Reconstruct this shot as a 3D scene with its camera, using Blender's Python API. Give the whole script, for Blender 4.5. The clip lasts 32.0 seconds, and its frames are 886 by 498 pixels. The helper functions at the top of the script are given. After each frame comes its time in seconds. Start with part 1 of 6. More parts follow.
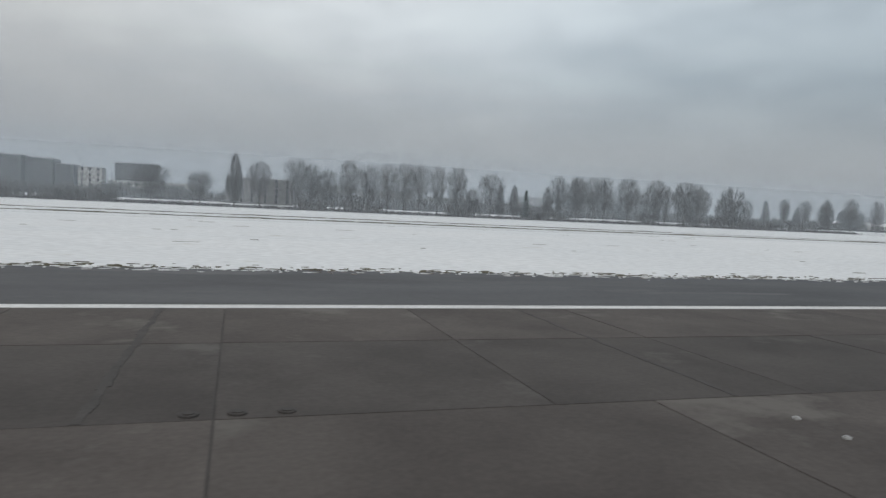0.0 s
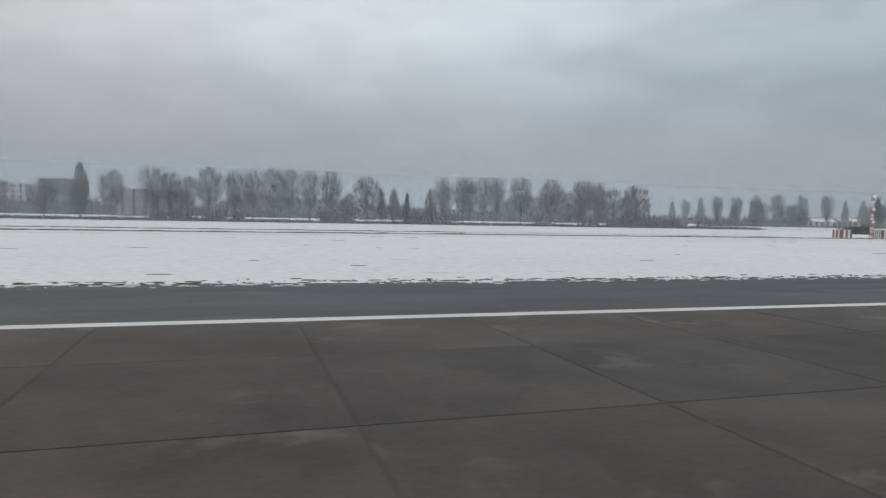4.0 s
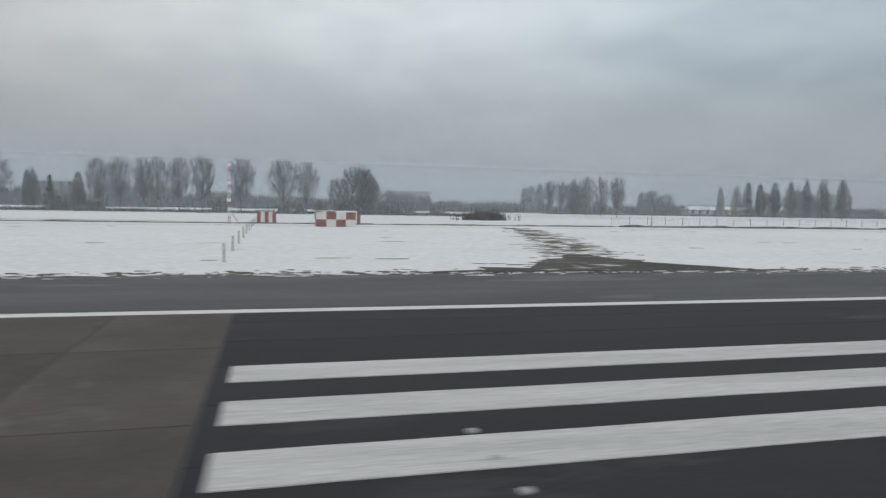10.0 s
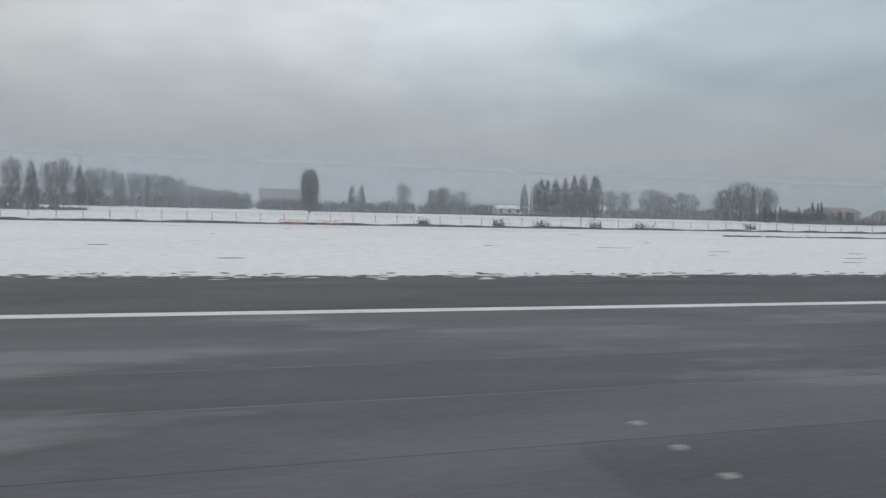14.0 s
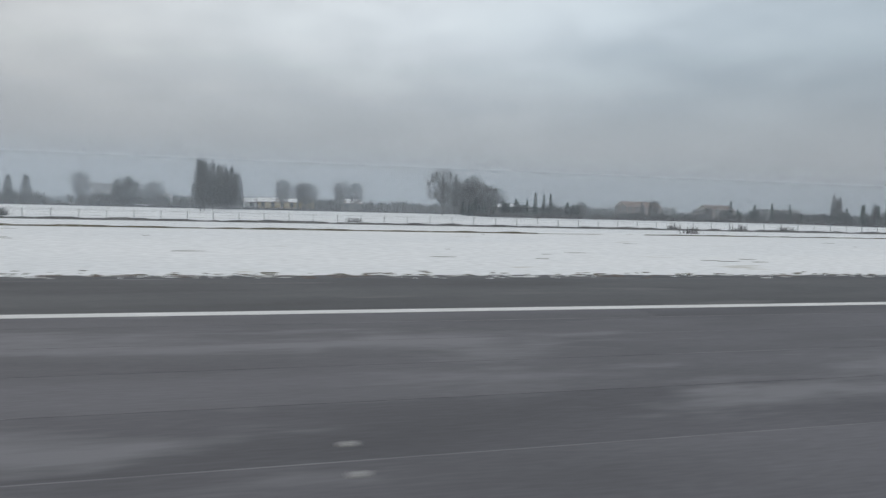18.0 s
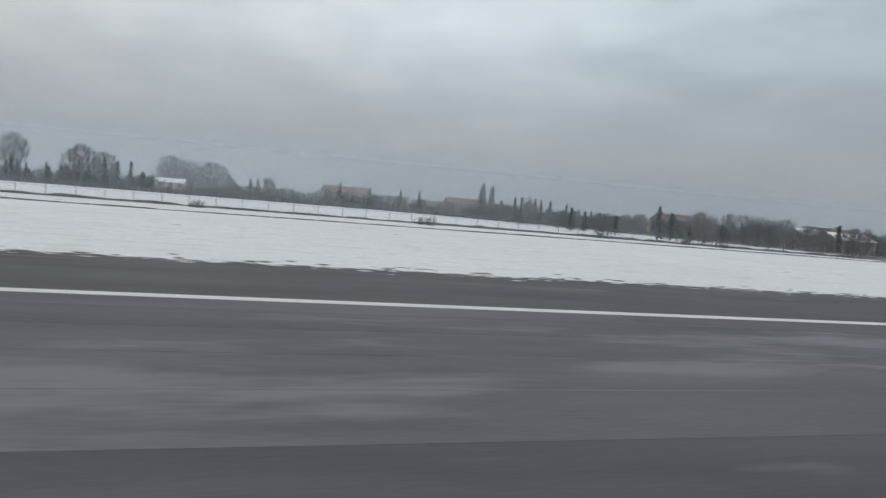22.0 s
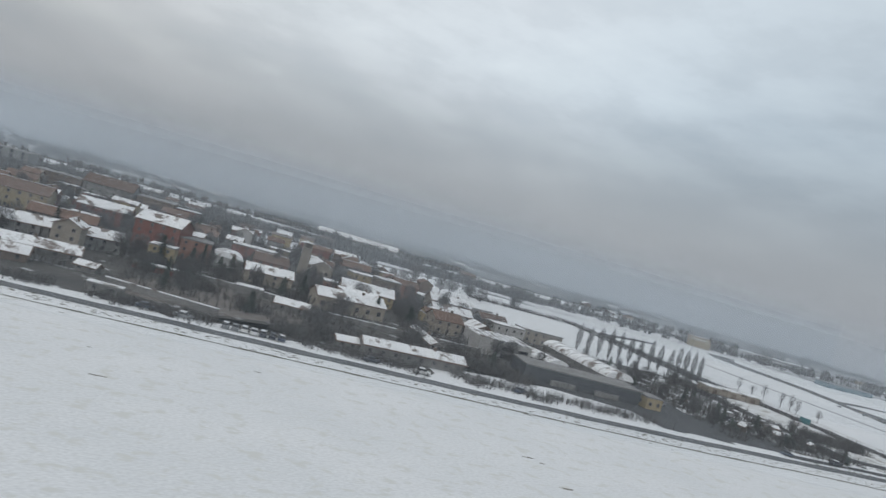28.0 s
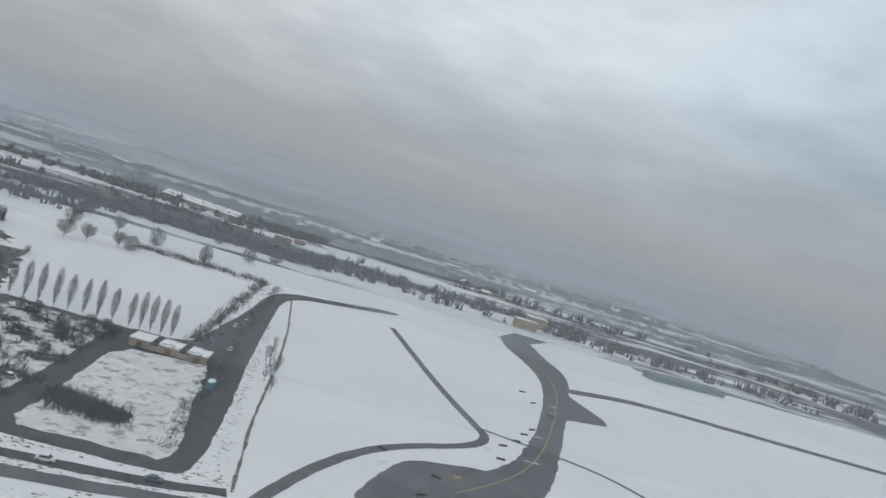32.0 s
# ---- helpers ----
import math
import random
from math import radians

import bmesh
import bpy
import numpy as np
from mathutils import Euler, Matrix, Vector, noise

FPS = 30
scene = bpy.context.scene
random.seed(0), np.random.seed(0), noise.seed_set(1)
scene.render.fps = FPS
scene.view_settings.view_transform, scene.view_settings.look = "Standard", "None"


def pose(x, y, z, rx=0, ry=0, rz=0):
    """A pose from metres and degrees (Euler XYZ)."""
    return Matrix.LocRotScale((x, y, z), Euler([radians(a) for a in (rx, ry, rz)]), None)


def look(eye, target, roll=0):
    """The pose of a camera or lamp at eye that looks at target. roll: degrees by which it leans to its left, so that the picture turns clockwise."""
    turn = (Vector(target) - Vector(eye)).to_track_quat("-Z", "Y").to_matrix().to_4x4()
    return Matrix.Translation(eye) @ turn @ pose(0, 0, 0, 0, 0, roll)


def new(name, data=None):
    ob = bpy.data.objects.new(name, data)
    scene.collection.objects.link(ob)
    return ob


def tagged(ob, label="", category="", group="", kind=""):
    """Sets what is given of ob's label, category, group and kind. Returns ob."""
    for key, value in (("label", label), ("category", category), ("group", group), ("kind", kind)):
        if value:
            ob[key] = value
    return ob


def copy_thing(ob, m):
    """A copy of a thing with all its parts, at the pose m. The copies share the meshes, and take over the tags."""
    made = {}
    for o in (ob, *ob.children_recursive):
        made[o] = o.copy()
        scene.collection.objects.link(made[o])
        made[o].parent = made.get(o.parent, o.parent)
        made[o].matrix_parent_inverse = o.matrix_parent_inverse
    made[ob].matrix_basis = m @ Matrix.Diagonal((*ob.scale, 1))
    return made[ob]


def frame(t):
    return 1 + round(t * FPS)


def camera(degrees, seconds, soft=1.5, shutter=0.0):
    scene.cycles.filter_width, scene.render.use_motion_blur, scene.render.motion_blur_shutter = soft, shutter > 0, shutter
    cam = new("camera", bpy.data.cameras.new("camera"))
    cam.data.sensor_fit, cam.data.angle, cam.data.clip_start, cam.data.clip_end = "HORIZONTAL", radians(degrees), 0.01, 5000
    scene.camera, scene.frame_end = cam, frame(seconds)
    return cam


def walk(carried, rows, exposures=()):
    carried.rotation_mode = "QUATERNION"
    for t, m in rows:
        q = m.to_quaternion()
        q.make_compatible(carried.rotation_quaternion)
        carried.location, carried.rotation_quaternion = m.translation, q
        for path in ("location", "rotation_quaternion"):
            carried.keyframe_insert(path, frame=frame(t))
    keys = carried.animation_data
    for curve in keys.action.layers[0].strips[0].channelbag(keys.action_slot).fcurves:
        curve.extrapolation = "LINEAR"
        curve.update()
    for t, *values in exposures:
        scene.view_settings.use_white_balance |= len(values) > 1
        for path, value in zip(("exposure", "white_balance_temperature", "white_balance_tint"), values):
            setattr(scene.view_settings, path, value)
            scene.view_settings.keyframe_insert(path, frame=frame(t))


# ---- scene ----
# Winter airfield and the town beside it, modelled at half size (one unit stands for two metres).
# x runs along the runway, y away from it towards the town, z up.
cam = camera(66.57, 32.0, soft=1.4, shutter=0.2)
walk(cam, [
(0.0, pose(-4.51, 0.85, 2.24, 86.69, -2.67, -17.00)),
(0.5, pose(-1.69, 0.85, 2.25, 86.85, -2.79, -16.21)),
(1.0, pose(1.50, 0.85, 2.25, 86.50, -3.06, -15.87)),
(1.5, pose(5.06, 0.85, 2.25, 86.48, -2.71, -15.76)),
(2.0, pose(9.00, 0.85, 2.25, 86.40, -2.25, -16.04)),
(2.5, pose(13.30, 0.85, 2.25, 86.49, -2.10, -15.55)),
(3.0, pose(17.98, 0.85, 2.24, 86.61, -1.57, -16.95)),
(3.5, pose(23.03, 0.85, 2.25, 87.16, -1.29, -17.47)),
(4.0, pose(28.45, 0.85, 2.25, 87.41, -1.04, -17.25)),
(4.5, pose(34.24, 0.85, 2.25, 87.47, -0.86, -16.69)),
(5.0, pose(40.39, 0.85, 2.25, 87.42, -0.81, -16.24)),
(5.5, pose(46.92, 0.86, 2.25, 87.36, -0.93, -16.33)),
(6.0, pose(53.80, 0.87, 2.25, 87.39, -1.28, -17.37)),
(6.5, pose(61.07, 0.85, 2.25, 87.42, -1.17, -16.17)),
(7.0, pose(68.70, 0.85, 2.25, 87.14, -1.02, -15.44)),
(7.5, pose(76.68, 0.85, 2.25, 87.60, -1.05, -15.86)),
(8.0, pose(84.99, 0.85, 2.25, 87.15, -0.63, -15.69)),
(8.5, pose(93.58, 0.85, 2.25, 87.21, -0.79, -15.56)),
(9.0, pose(102.39, 0.85, 2.24, 87.04, -0.80, -15.10)),
(9.5, pose(111.41, 0.85, 2.25, 87.25, -1.29, -15.07)),
(10.0, pose(120.63, 0.82, 2.23, 86.65, -0.96, -14.39)),
(10.5, pose(130.07, 0.84, 2.25, 87.28, -1.21, -14.85)),
(11.0, pose(139.84, 0.85, 2.25, 87.53, -0.86, -14.93)),
(11.5, pose(149.94, 0.85, 2.25, 87.53, -0.90, -15.24)),
(12.0, pose(160.31, 0.85, 2.25, 87.57, -0.86, -15.48)),
(12.5, pose(170.97, 0.86, 2.26, 87.41, -0.75, -15.47)),
(13.0, pose(182.01, 0.85, 2.25, 87.05, -1.15, -15.26)),
(13.5, pose(193.54, 0.85, 2.25, 87.06, -1.18, -15.39)),
(14.0, pose(205.64, 0.85, 2.25, 86.82, -1.35, -15.38)),
(14.5, pose(218.31, 0.85, 2.25, 86.67, -1.58, -15.22)),
(15.0, pose(231.52, 0.85, 2.25, 86.65, -1.71, -15.15)),
(15.5, pose(245.17, 0.85, 2.25, 86.71, -1.76, -15.12)),
(16.0, pose(259.18, 0.85, 2.25, 86.82, -1.72, -15.10)),
(16.5, pose(273.46, 0.85, 2.25, 86.93, -1.61, -15.04)),
(17.0, pose(287.91, 0.85, 2.25, 86.99, -1.43, -14.88)),
(17.5, pose(302.50, 0.85, 2.25, 86.79, -1.23, -14.98)),
(18.0, pose(317.17, 0.85, 2.26, 86.80, -1.40, -15.15)),
(18.5, pose(331.95, 0.85, 2.25, 86.64, -1.11, -15.07)),
(19.0, pose(346.89, 0.86, 2.26, 86.62, -1.53, -15.14)),
(19.5, pose(362.10, 0.85, 2.25, 86.59, -1.55, -14.99)),
(20.0, pose(377.61, 0.85, 2.25, 86.36, -2.12, -14.95)),
(20.5, pose(393.42, 0.85, 2.25, 86.38, -1.77, -15.07)),
(21.0, pose(409.52, 0.85, 2.25, 86.41, -2.31, -15.74)),
(21.5, pose(425.85, 0.84, 2.25, 86.58, -3.27, -15.88)),
(22.0, pose(442.35, 0.71, 2.23, 86.73, -4.64, -16.07)),
(22.5, pose(459.00, 0.46, 2.20, 87.15, -6.19, -16.00)),
(23.0, pose(475.75, 0.12, 2.18, 87.80, -7.85, -16.30)),
(23.5, pose(492.59, -0.31, 2.27, 88.58, -9.15, -16.32)),
(24.0, pose(509.51, -0.79, 2.59, 89.48, -10.43, -16.82)),
(24.5, pose(526.52, -1.30, 3.23, 89.83, -11.28, -16.87)),
(25.0, pose(543.60, -1.80, 4.27, 90.14, -12.25, -16.77)),
(25.5, pose(560.77, -2.26, 5.73, 90.34, -13.27, -16.53)),
(26.0, pose(578.03, -2.64, 7.58, 90.37, -14.29, -16.17)),
(26.5, pose(595.36, -2.93, 9.77, 90.14, -15.23, -15.69)),
(27.0, pose(612.77, -3.11, 12.23, 89.61, -16.04, -15.10)),
(27.5, pose(630.26, -3.17, 14.88, 89.16, -16.16, -14.28)),
(28.0, pose(647.88, -3.06, 17.68, 89.21, -15.99, -13.79)),
(28.5, pose(665.62, -2.74, 20.56, 87.40, -16.14, -12.54)),
(29.0, pose(683.50, -2.19, 23.46, 86.69, -16.04, -11.30)),
(29.5, pose(701.42, -1.41, 26.36, 87.16, -16.04, -10.33)),
(30.0, pose(719.34, -0.38, 29.26, 87.19, -16.39, -9.77)),
(30.5, pose(737.25, 0.99, 32.17, 86.93, -16.82, -8.73)),
(31.0, pose(755.18, 2.83, 35.14, 86.77, -17.42, -7.80)),
(31.5, pose(773.12, 5.23, 38.18, 86.67, -17.22, -6.60)),
(32.0, pose(791.08, 8.23, 41.32, 86.57, -17.20, -5.65)),
], exposures=[(0.0, 0.10, 6580, 10), (10.0, 0.10, 6530, 10), (16.0, 0.13, 6470, 10), (22.0, 0.14, 6460, 10), (27.0, 0.11, 6400, 10), (32.0, 0.09, 6340, 10)])

# ---- sky and light ----
world = bpy.data.worlds.new("overcast_sky")
scene.world = world
world.use_nodes = True
wn, wl = world.node_tree.nodes, world.node_tree.links
wn.clear()


def node(tree, kind, **values):
    n = tree.nodes.new(kind)
    for key, value in values.items():
        if key in n.inputs:
            n.inputs[key].default_value = value
    return n


def ramp(tree, stops, source):
    r = tree.nodes.new("ShaderNodeValToRGB")
    while len(r.color_ramp.elements) < len(stops):
        r.color_ramp.elements.new(0.5)
    for e, (at, c) in zip(r.color_ramp.elements, stops):
        e.position, e.color = at, (*c, 1)
    tree.links.new(source, r.inputs[0])
    return r.outputs[0]


def mixed(tree, a, b, factor, blend="MIX"):
    m = tree.nodes.new("ShaderNodeMix")
    m.data_type, m.blend_type = "RGBA", blend
    for socket, value in ((m.inputs[0], factor), (m.inputs[6], a), (m.inputs[7], b)):
        if isinstance(value, (int, float)):
            socket.default_value = value
        elif isinstance(value, tuple):
            socket.default_value = (*value, 1)
        else:
            tree.links.new(value, socket)
    return m.outputs[2]


wt = world.node_tree
SUN_ELEVATION, SUN_ROTATION = radians(24), radians(200)
sky = wn.new("ShaderNodeTexSky")
sky.sky_type, sky.sun_disc = "NISHITA", False
sky.sun_elevation, sky.sun_rotation = SUN_ELEVATION, SUN_ROTATION
coords = wn.new("ShaderNodeTexCoord")
split = wn.new("ShaderNodeSeparateXYZ")
wl.new(coords.outputs["Generated"], split.inputs[0])
# the cloud deck brightens towards the zenith
deck = ramp(wt, [(0.0, (0.322, 0.333, 0.343)), (0.02, (0.335, 0.347, 0.356)), (0.10, (0.385, 0.405, 0.42)), (0.26, (0.535, 0.575, 0.597)), (0.5, (0.605, 0.642, 0.66)), (1.0, (0.70, 0.725, 0.74))], split.outputs["Z"])
lift = node(wt, "ShaderNodeMath"); lift.operation = "ADD"; lift.inputs[1].default_value = 0.18
wl.new(split.outputs["Z"], lift.inputs[0])
flat = wn.new("ShaderNodeVectorMath"); flat.operation = "DIVIDE"
spread = wn.new("ShaderNodeCombineXYZ")
for i in range(3):
    wl.new(lift.outputs[0], spread.inputs[i])
wl.new(coords.outputs["Generated"], flat.inputs[0])
wl.new(spread.outputs[0], flat.inputs[1])
banks = node(wt, "ShaderNodeTexNoise", Scale=0.6, Detail=6.0, Roughness=0.55, Distortion=0.5)
wl.new(flat.outputs[0], banks.inputs["Vector"])
puffs = node(wt, "ShaderNodeTexNoise", Scale=2.0, Detail=5.0, Roughness=0.55)
wl.new(flat.outputs[0], puffs.inputs["Vector"])
shade = ramp(wt, [(0.36, (0.82, 0.84, 0.855)), (0.47, (0.94, 0.945, 0.95)), (0.53, (1.01, 1.01, 1.01)), (0.64, (1.09, 1.085, 1.08))], banks.outputs[0])
shade2 = ramp(wt, [(0.36, (0.90, 0.91, 0.92)), (0.47, (0.97, 0.97, 0.97)), (0.53, (1.03, 1.03, 1.03)), (0.64, (1.09, 1.09, 1.08))], puffs.outputs[0])
across = node(wt, "ShaderNodeMapRange")
across.inputs[1].default_value, across.inputs[2].default_value = -0.4, 0.8
wl.new(split.outputs["X"], across.inputs[0])
bank = ramp(wt, [(0.08, (1.05, 0.99, 0.94)), (0.33, (1.03, 1.01, 0.99)), (0.54, (1.0, 1.0, 1.0)), (0.71, (0.895, 0.925, 0.945)), (0.96, (0.67, 0.715, 0.75))], across.outputs[0])
clouds = mixed(wt, mixed(wt, mixed(wt, deck, shade, 1.0, "MULTIPLY"), shade2, 1.0, "MULTIPLY"), bank, 1.0, "MULTIPLY")
thin = mixed(wt, clouds, sky.outputs[0], 0.012)
back = node(wt, "ShaderNodeBackground", Strength=1.0)
wl.new(thin, back.inputs[0])
out = wn.new("ShaderNodeOutputWorld")
wl.new(back.outputs[0], out.inputs[0])
sun = new("sun", bpy.data.lights.new("sun", "SUN"))
sun.data.energy, sun.data.angle, sun.data.color = 0.45, radians(25), (1.0, 0.97, 0.93)
sun.matrix_world = look((math.sin(SUN_ROTATION) * 9, math.cos(SUN_ROTATION) * 9, math.tan(SUN_ELEVATION) * 9), (0, 0, 0))


# ---- materials ----
def material(name, low, high, rough=0.8, scale=3.0, fine=40.0, spots=None, spot_at=0.62, spot_scale=0.8, bump=0.15, metal=0.0, vary=0.0, stretch=(1, 1, 1)):
    """Two tones mixed by a broad noise, a finer grain, and spots of a third tone where it is given."""
    m = bpy.data.materials.new(name)
    m.use_nodes = True
    t = m.node_tree
    shader = t.nodes["Principled BSDF"]
    where = t.nodes.new("ShaderNodeTexCoord")
    mapping = t.nodes.new("ShaderNodeMapping")
    mapping.inputs["Scale"].default_value = stretch
    t.links.new(where.outputs["Object"], mapping.inputs[0])
    if vary:
        info = t.nodes.new("ShaderNodeObjectInfo")
        shift = t.nodes.new("ShaderNodeVectorMath")
        shift.operation = "MULTIPLY"
        shift.inputs[1].default_value = (57.0, 91.0, 23.0)
        t.links.new(info.outputs["Random"], shift.inputs[0])
        t.links.new(shift.outputs[0], mapping.inputs["Location"])
    a = node(t, "ShaderNodeTexNoise", Scale=scale, Detail=6.0, Roughness=0.6)
    b = node(t, "ShaderNodeTexNoise", Scale=fine, Detail=3.0, Roughness=0.6)
    for n in (a, b):
        t.links.new(mapping.outputs[0], n.inputs["Vector"])
    colour = ramp(t, [(0.35, low), (0.65, high)], a.outputs[0])
    grain = ramp(t, [(0.3, (0.82, 0.82, 0.82)), (0.7, (1.1, 1.1, 1.1))], b.outputs[0])
    colour = mixed(t, colour, grain, 1.0, "MULTIPLY")
    if spots:
        c = node(t, "ShaderNodeTexNoise", Scale=spot_scale, Detail=7.0, Roughness=0.65)
        t.links.new(mapping.outputs[0], c.inputs["Vector"])
        mask = ramp(t, [(spot_at - 0.03, (0, 0, 0)), (spot_at + 0.05, (1, 1, 1))], c.outputs[0])
        colour = mixed(t, colour, spots, mask)
    if vary:
        tone = ramp(t, [(0.0, (1 - vary,) * 3), (1.0, (1 + vary,) * 3)], info.outputs["Random"])
        colour = mixed(t, colour, tone, 1.0, "MULTIPLY")
    t.links.new(colour, shader.inputs["Base Color"])
    shader.inputs["Roughness"].default_value, shader.inputs["Metallic"].default_value = rough, metal
    if bump:
        rise = node(t, "ShaderNodeBump", Strength=bump, Distance=0.02)
        t.links.new(b.outputs[0], rise.inputs["Height"])
        t.links.new(rise.outputs[0], shader.inputs["Normal"])
    return m


SNOW = material("snow", (0.755, 0.775, 0.795), (0.82, 0.832, 0.845), 0.75, 0.05, 4.0, (0.52, 0.51, 0.46), 0.66, 0.35, 0.3, stretch=(0.5, 1, 1))
ROOF_SNOW = material("roof_snow", (0.78, 0.80, 0.82), (0.85, 0.86, 0.87), 0.75, 0.5, 6.0, (0.17, 0.14, 0.125), 0.56, 0.40, 0.25, vary=0.04)
CONCRETE = material("runway_concrete", (0.060, 0.050, 0.046), (0.100, 0.086, 0.079), 0.85, 0.45, 12.0, (0.128, 0.116, 0.106), 0.60, 0.35, 0.25, vary=0.10)
CONCRETE_DARK = material("dark_runway_concrete", (0.050, 0.043, 0.040), (0.082, 0.072, 0.067), 0.85, 0.45, 12.0, (0.105, 0.096, 0.090), 0.61, 0.35, 0.25, vary=0.10)
ASPHALT_RUBBER = material("rubber_stained_asphalt", (0.058, 0.057, 0.068), (0.092, 0.09, 0.104), 0.72, 0.3, 14.0, (0.125, 0.123, 0.138), 0.60, 0.2, 0.25, vary=0.1, stretch=(0.4, 1.5, 1))
ASPHALT_MID = material("weathered_fresh_asphalt", (0.026, 0.026, 0.031), (0.045, 0.045, 0.052), 0.82, 0.3, 14.0, (0.068, 0.068, 0.076), 0.58, 0.25, 0.25, vary=0.12, stretch=(0.5, 1.3, 1))
HUT_RED = material("faded_red_paint", (0.19, 0.075, 0.062), (0.29, 0.115, 0.095), 0.7, 2.0, 14.0)
SEAM = material("frosted_seam", (0.15, 0.15, 0.165), (0.22, 0.22, 0.235), 0.8, 0.6, 12.0)
JOINT = material("joint_sealant", (0.042, 0.038, 0.036), (0.064, 0.058, 0.055), 0.8, 2.0, 20.0)
ASPHALT = material("runway_asphalt", (0.092, 0.091, 0.102), (0.142, 0.140, 0.156), 0.75, 0.3, 14.0, (0.178, 0.177, 0.192), 0.56, 0.22, 0.25, stretch=(0.4, 1.3, 1))
ASPHALT_OLD = material("old_runway_asphalt", (0.076, 0.075, 0.085), (0.120, 0.118, 0.133), 0.75, 0.3, 14.0, (0.178, 0.177, 0.192), 0.56, 0.22, 0.25, stretch=(0.4, 1.3, 1))
ASPHALT_NEW = material("fresh_asphalt", (0.011, 0.011, 0.014), (0.020, 0.020, 0.024), 0.85, 0.3, 14.0, (0.045, 0.045, 0.05), 0.62, 0.25, 0.25, vary=0.12, stretch=(0.5, 1.3, 1))
THIN_SNOW = material("thin_snow", (0.735, 0.755, 0.77), (0.79, 0.803, 0.815), 0.75, 0.08, 5.0, (0.66, 0.668, 0.65), 0.57, 0.7, 0.3, stretch=(0.8, 1.0, 1))
SHOULDER = material("shoulder_asphalt", (0.068, 0.070, 0.076), (0.106, 0.108, 0.115), 0.8, 0.4, 12.0, (0.13, 0.13, 0.135), 0.62, 0.3, 0.25, stretch=(0.3, 1, 1))
PAINT = material("worn_white_paint", (0.50, 0.50, 0.49), (0.63, 0.63, 0.62), 0.7, 0.8, 14.0, (0.36, 0.36, 0.36), 0.66, 1.2, 0.1, stretch=(0.25, 2.2, 1))
EDGE_PAINT = material("edge_line_paint", (0.66, 0.66, 0.66), (0.76, 0.76, 0.76), 0.7, 0.8, 14.0, (0.4, 0.4, 0.4), 0.72, 1.0, 0.1)
ROAD = material("road_asphalt", (0.042, 0.044, 0.048), (0.078, 0.08, 0.085), 0.85, 0.3, 8.0, (0.22, 0.225, 0.23), 0.70, 0.25, 0.2)
TAXI = material("taxiway_asphalt", (0.085, 0.090, 0.098), (0.135, 0.14, 0.148), 0.85, 0.15, 6.0, (0.2, 0.2, 0.21), 0.65, 0.2, 0.2)
GRASS = material("winter_grass", (0.085, 0.078, 0.055), (0.16, 0.145, 0.105), 0.95, 1.0, 14.0, (0.62, 0.63, 0.63), 0.60, 1.4, 0.4)
YARD = material("town_soil", (0.045, 0.044, 0.043), (0.095, 0.09, 0.085), 0.95, 0.12, 3.0, (0.60, 0.61, 0.62), 0.625, 0.22, 0.3)
ALLOTMENT = material("allotment_soil", (0.045, 0.044, 0.044), (0.09, 0.086, 0.082), 0.95, 0.2, 4.0, (0.66, 0.67, 0.68), 0.475, 0.24, 0.3)
FAR_LAND = material("far_land", (0.60, 0.62, 0.64), (0.78, 0.79, 0.80), 0.95, 0.02, 0.5, (0.06, 0.062, 0.066), 0.48, 0.016, 0.0, stretch=(0.32, 1.4, 1))
LOT = material("thin_snow_lot", (0.62, 0.63, 0.63), (0.76, 0.77, 0.78), 0.95, 0.3, 4.0, (0.34, 0.325, 0.29), 0.555, 0.45, 0.3)
FALLOW = material("brown_field", (0.13, 0.115, 0.105), (0.185, 0.165, 0.15), 0.95, 0.3, 5.0, (0.5, 0.5, 0.5), 0.70, 0.4, 0.3)
BARK = material("bark", (0.065, 0.062, 0.061), (0.115, 0.11, 0.108), 0.95, 2.0, 14.0, vary=0.15)
TWIG = material("bare_twigs", (0.085, 0.083, 0.084), (0.145, 0.142, 0.144), 0.95, 0.3, 5.0, vary=0.2)
SCRUB = material("scrub_twigs", (0.066, 0.064, 0.064), (0.122, 0.118, 0.116), 0.95, 0.2, 5.0)
NEEDLES = material("conifer_needles", (0.022, 0.034, 0.027), (0.055, 0.072, 0.055), 0.9, 0.8, 6.0, vary=0.25)
GLASS = material("window_glass", (0.03, 0.034, 0.04), (0.07, 0.075, 0.085), 0.15, 0.8, 3.0, bump=0)
RED = material("signal_red", (0.42, 0.075, 0.055), (0.52, 0.11, 0.08), 0.6, 2.0, 14.0)
WHITE = material("signal_white", (0.66, 0.66, 0.65), (0.76, 0.76, 0.75), 0.6, 2.0, 14.0)
BLACK = material("black_plate", (0.025, 0.025, 0.027), (0.05, 0.05, 0.052), 0.6, 2.0, 14.0)
STEEL = material("galvanised_steel", (0.22, 0.23, 0.24), (0.34, 0.35, 0.36), 0.5, 2.0, 14.0, metal=0.6)
LAMP = material("inset_light_casing", (0.36, 0.36, 0.36), (0.52, 0.52, 0.51), 0.5, 6.0, 30.0, metal=0.3)
ORANGE = material("orange_netting", (0.60, 0.22, 0.14), (0.70, 0.32, 0.22), 0.7, 2.0, 20.0)
TEAL = material("teal_sheeting", (0.05, 0.16, 0.18), (0.08, 0.22, 0.24), 0.6, 1.0, 9.0)
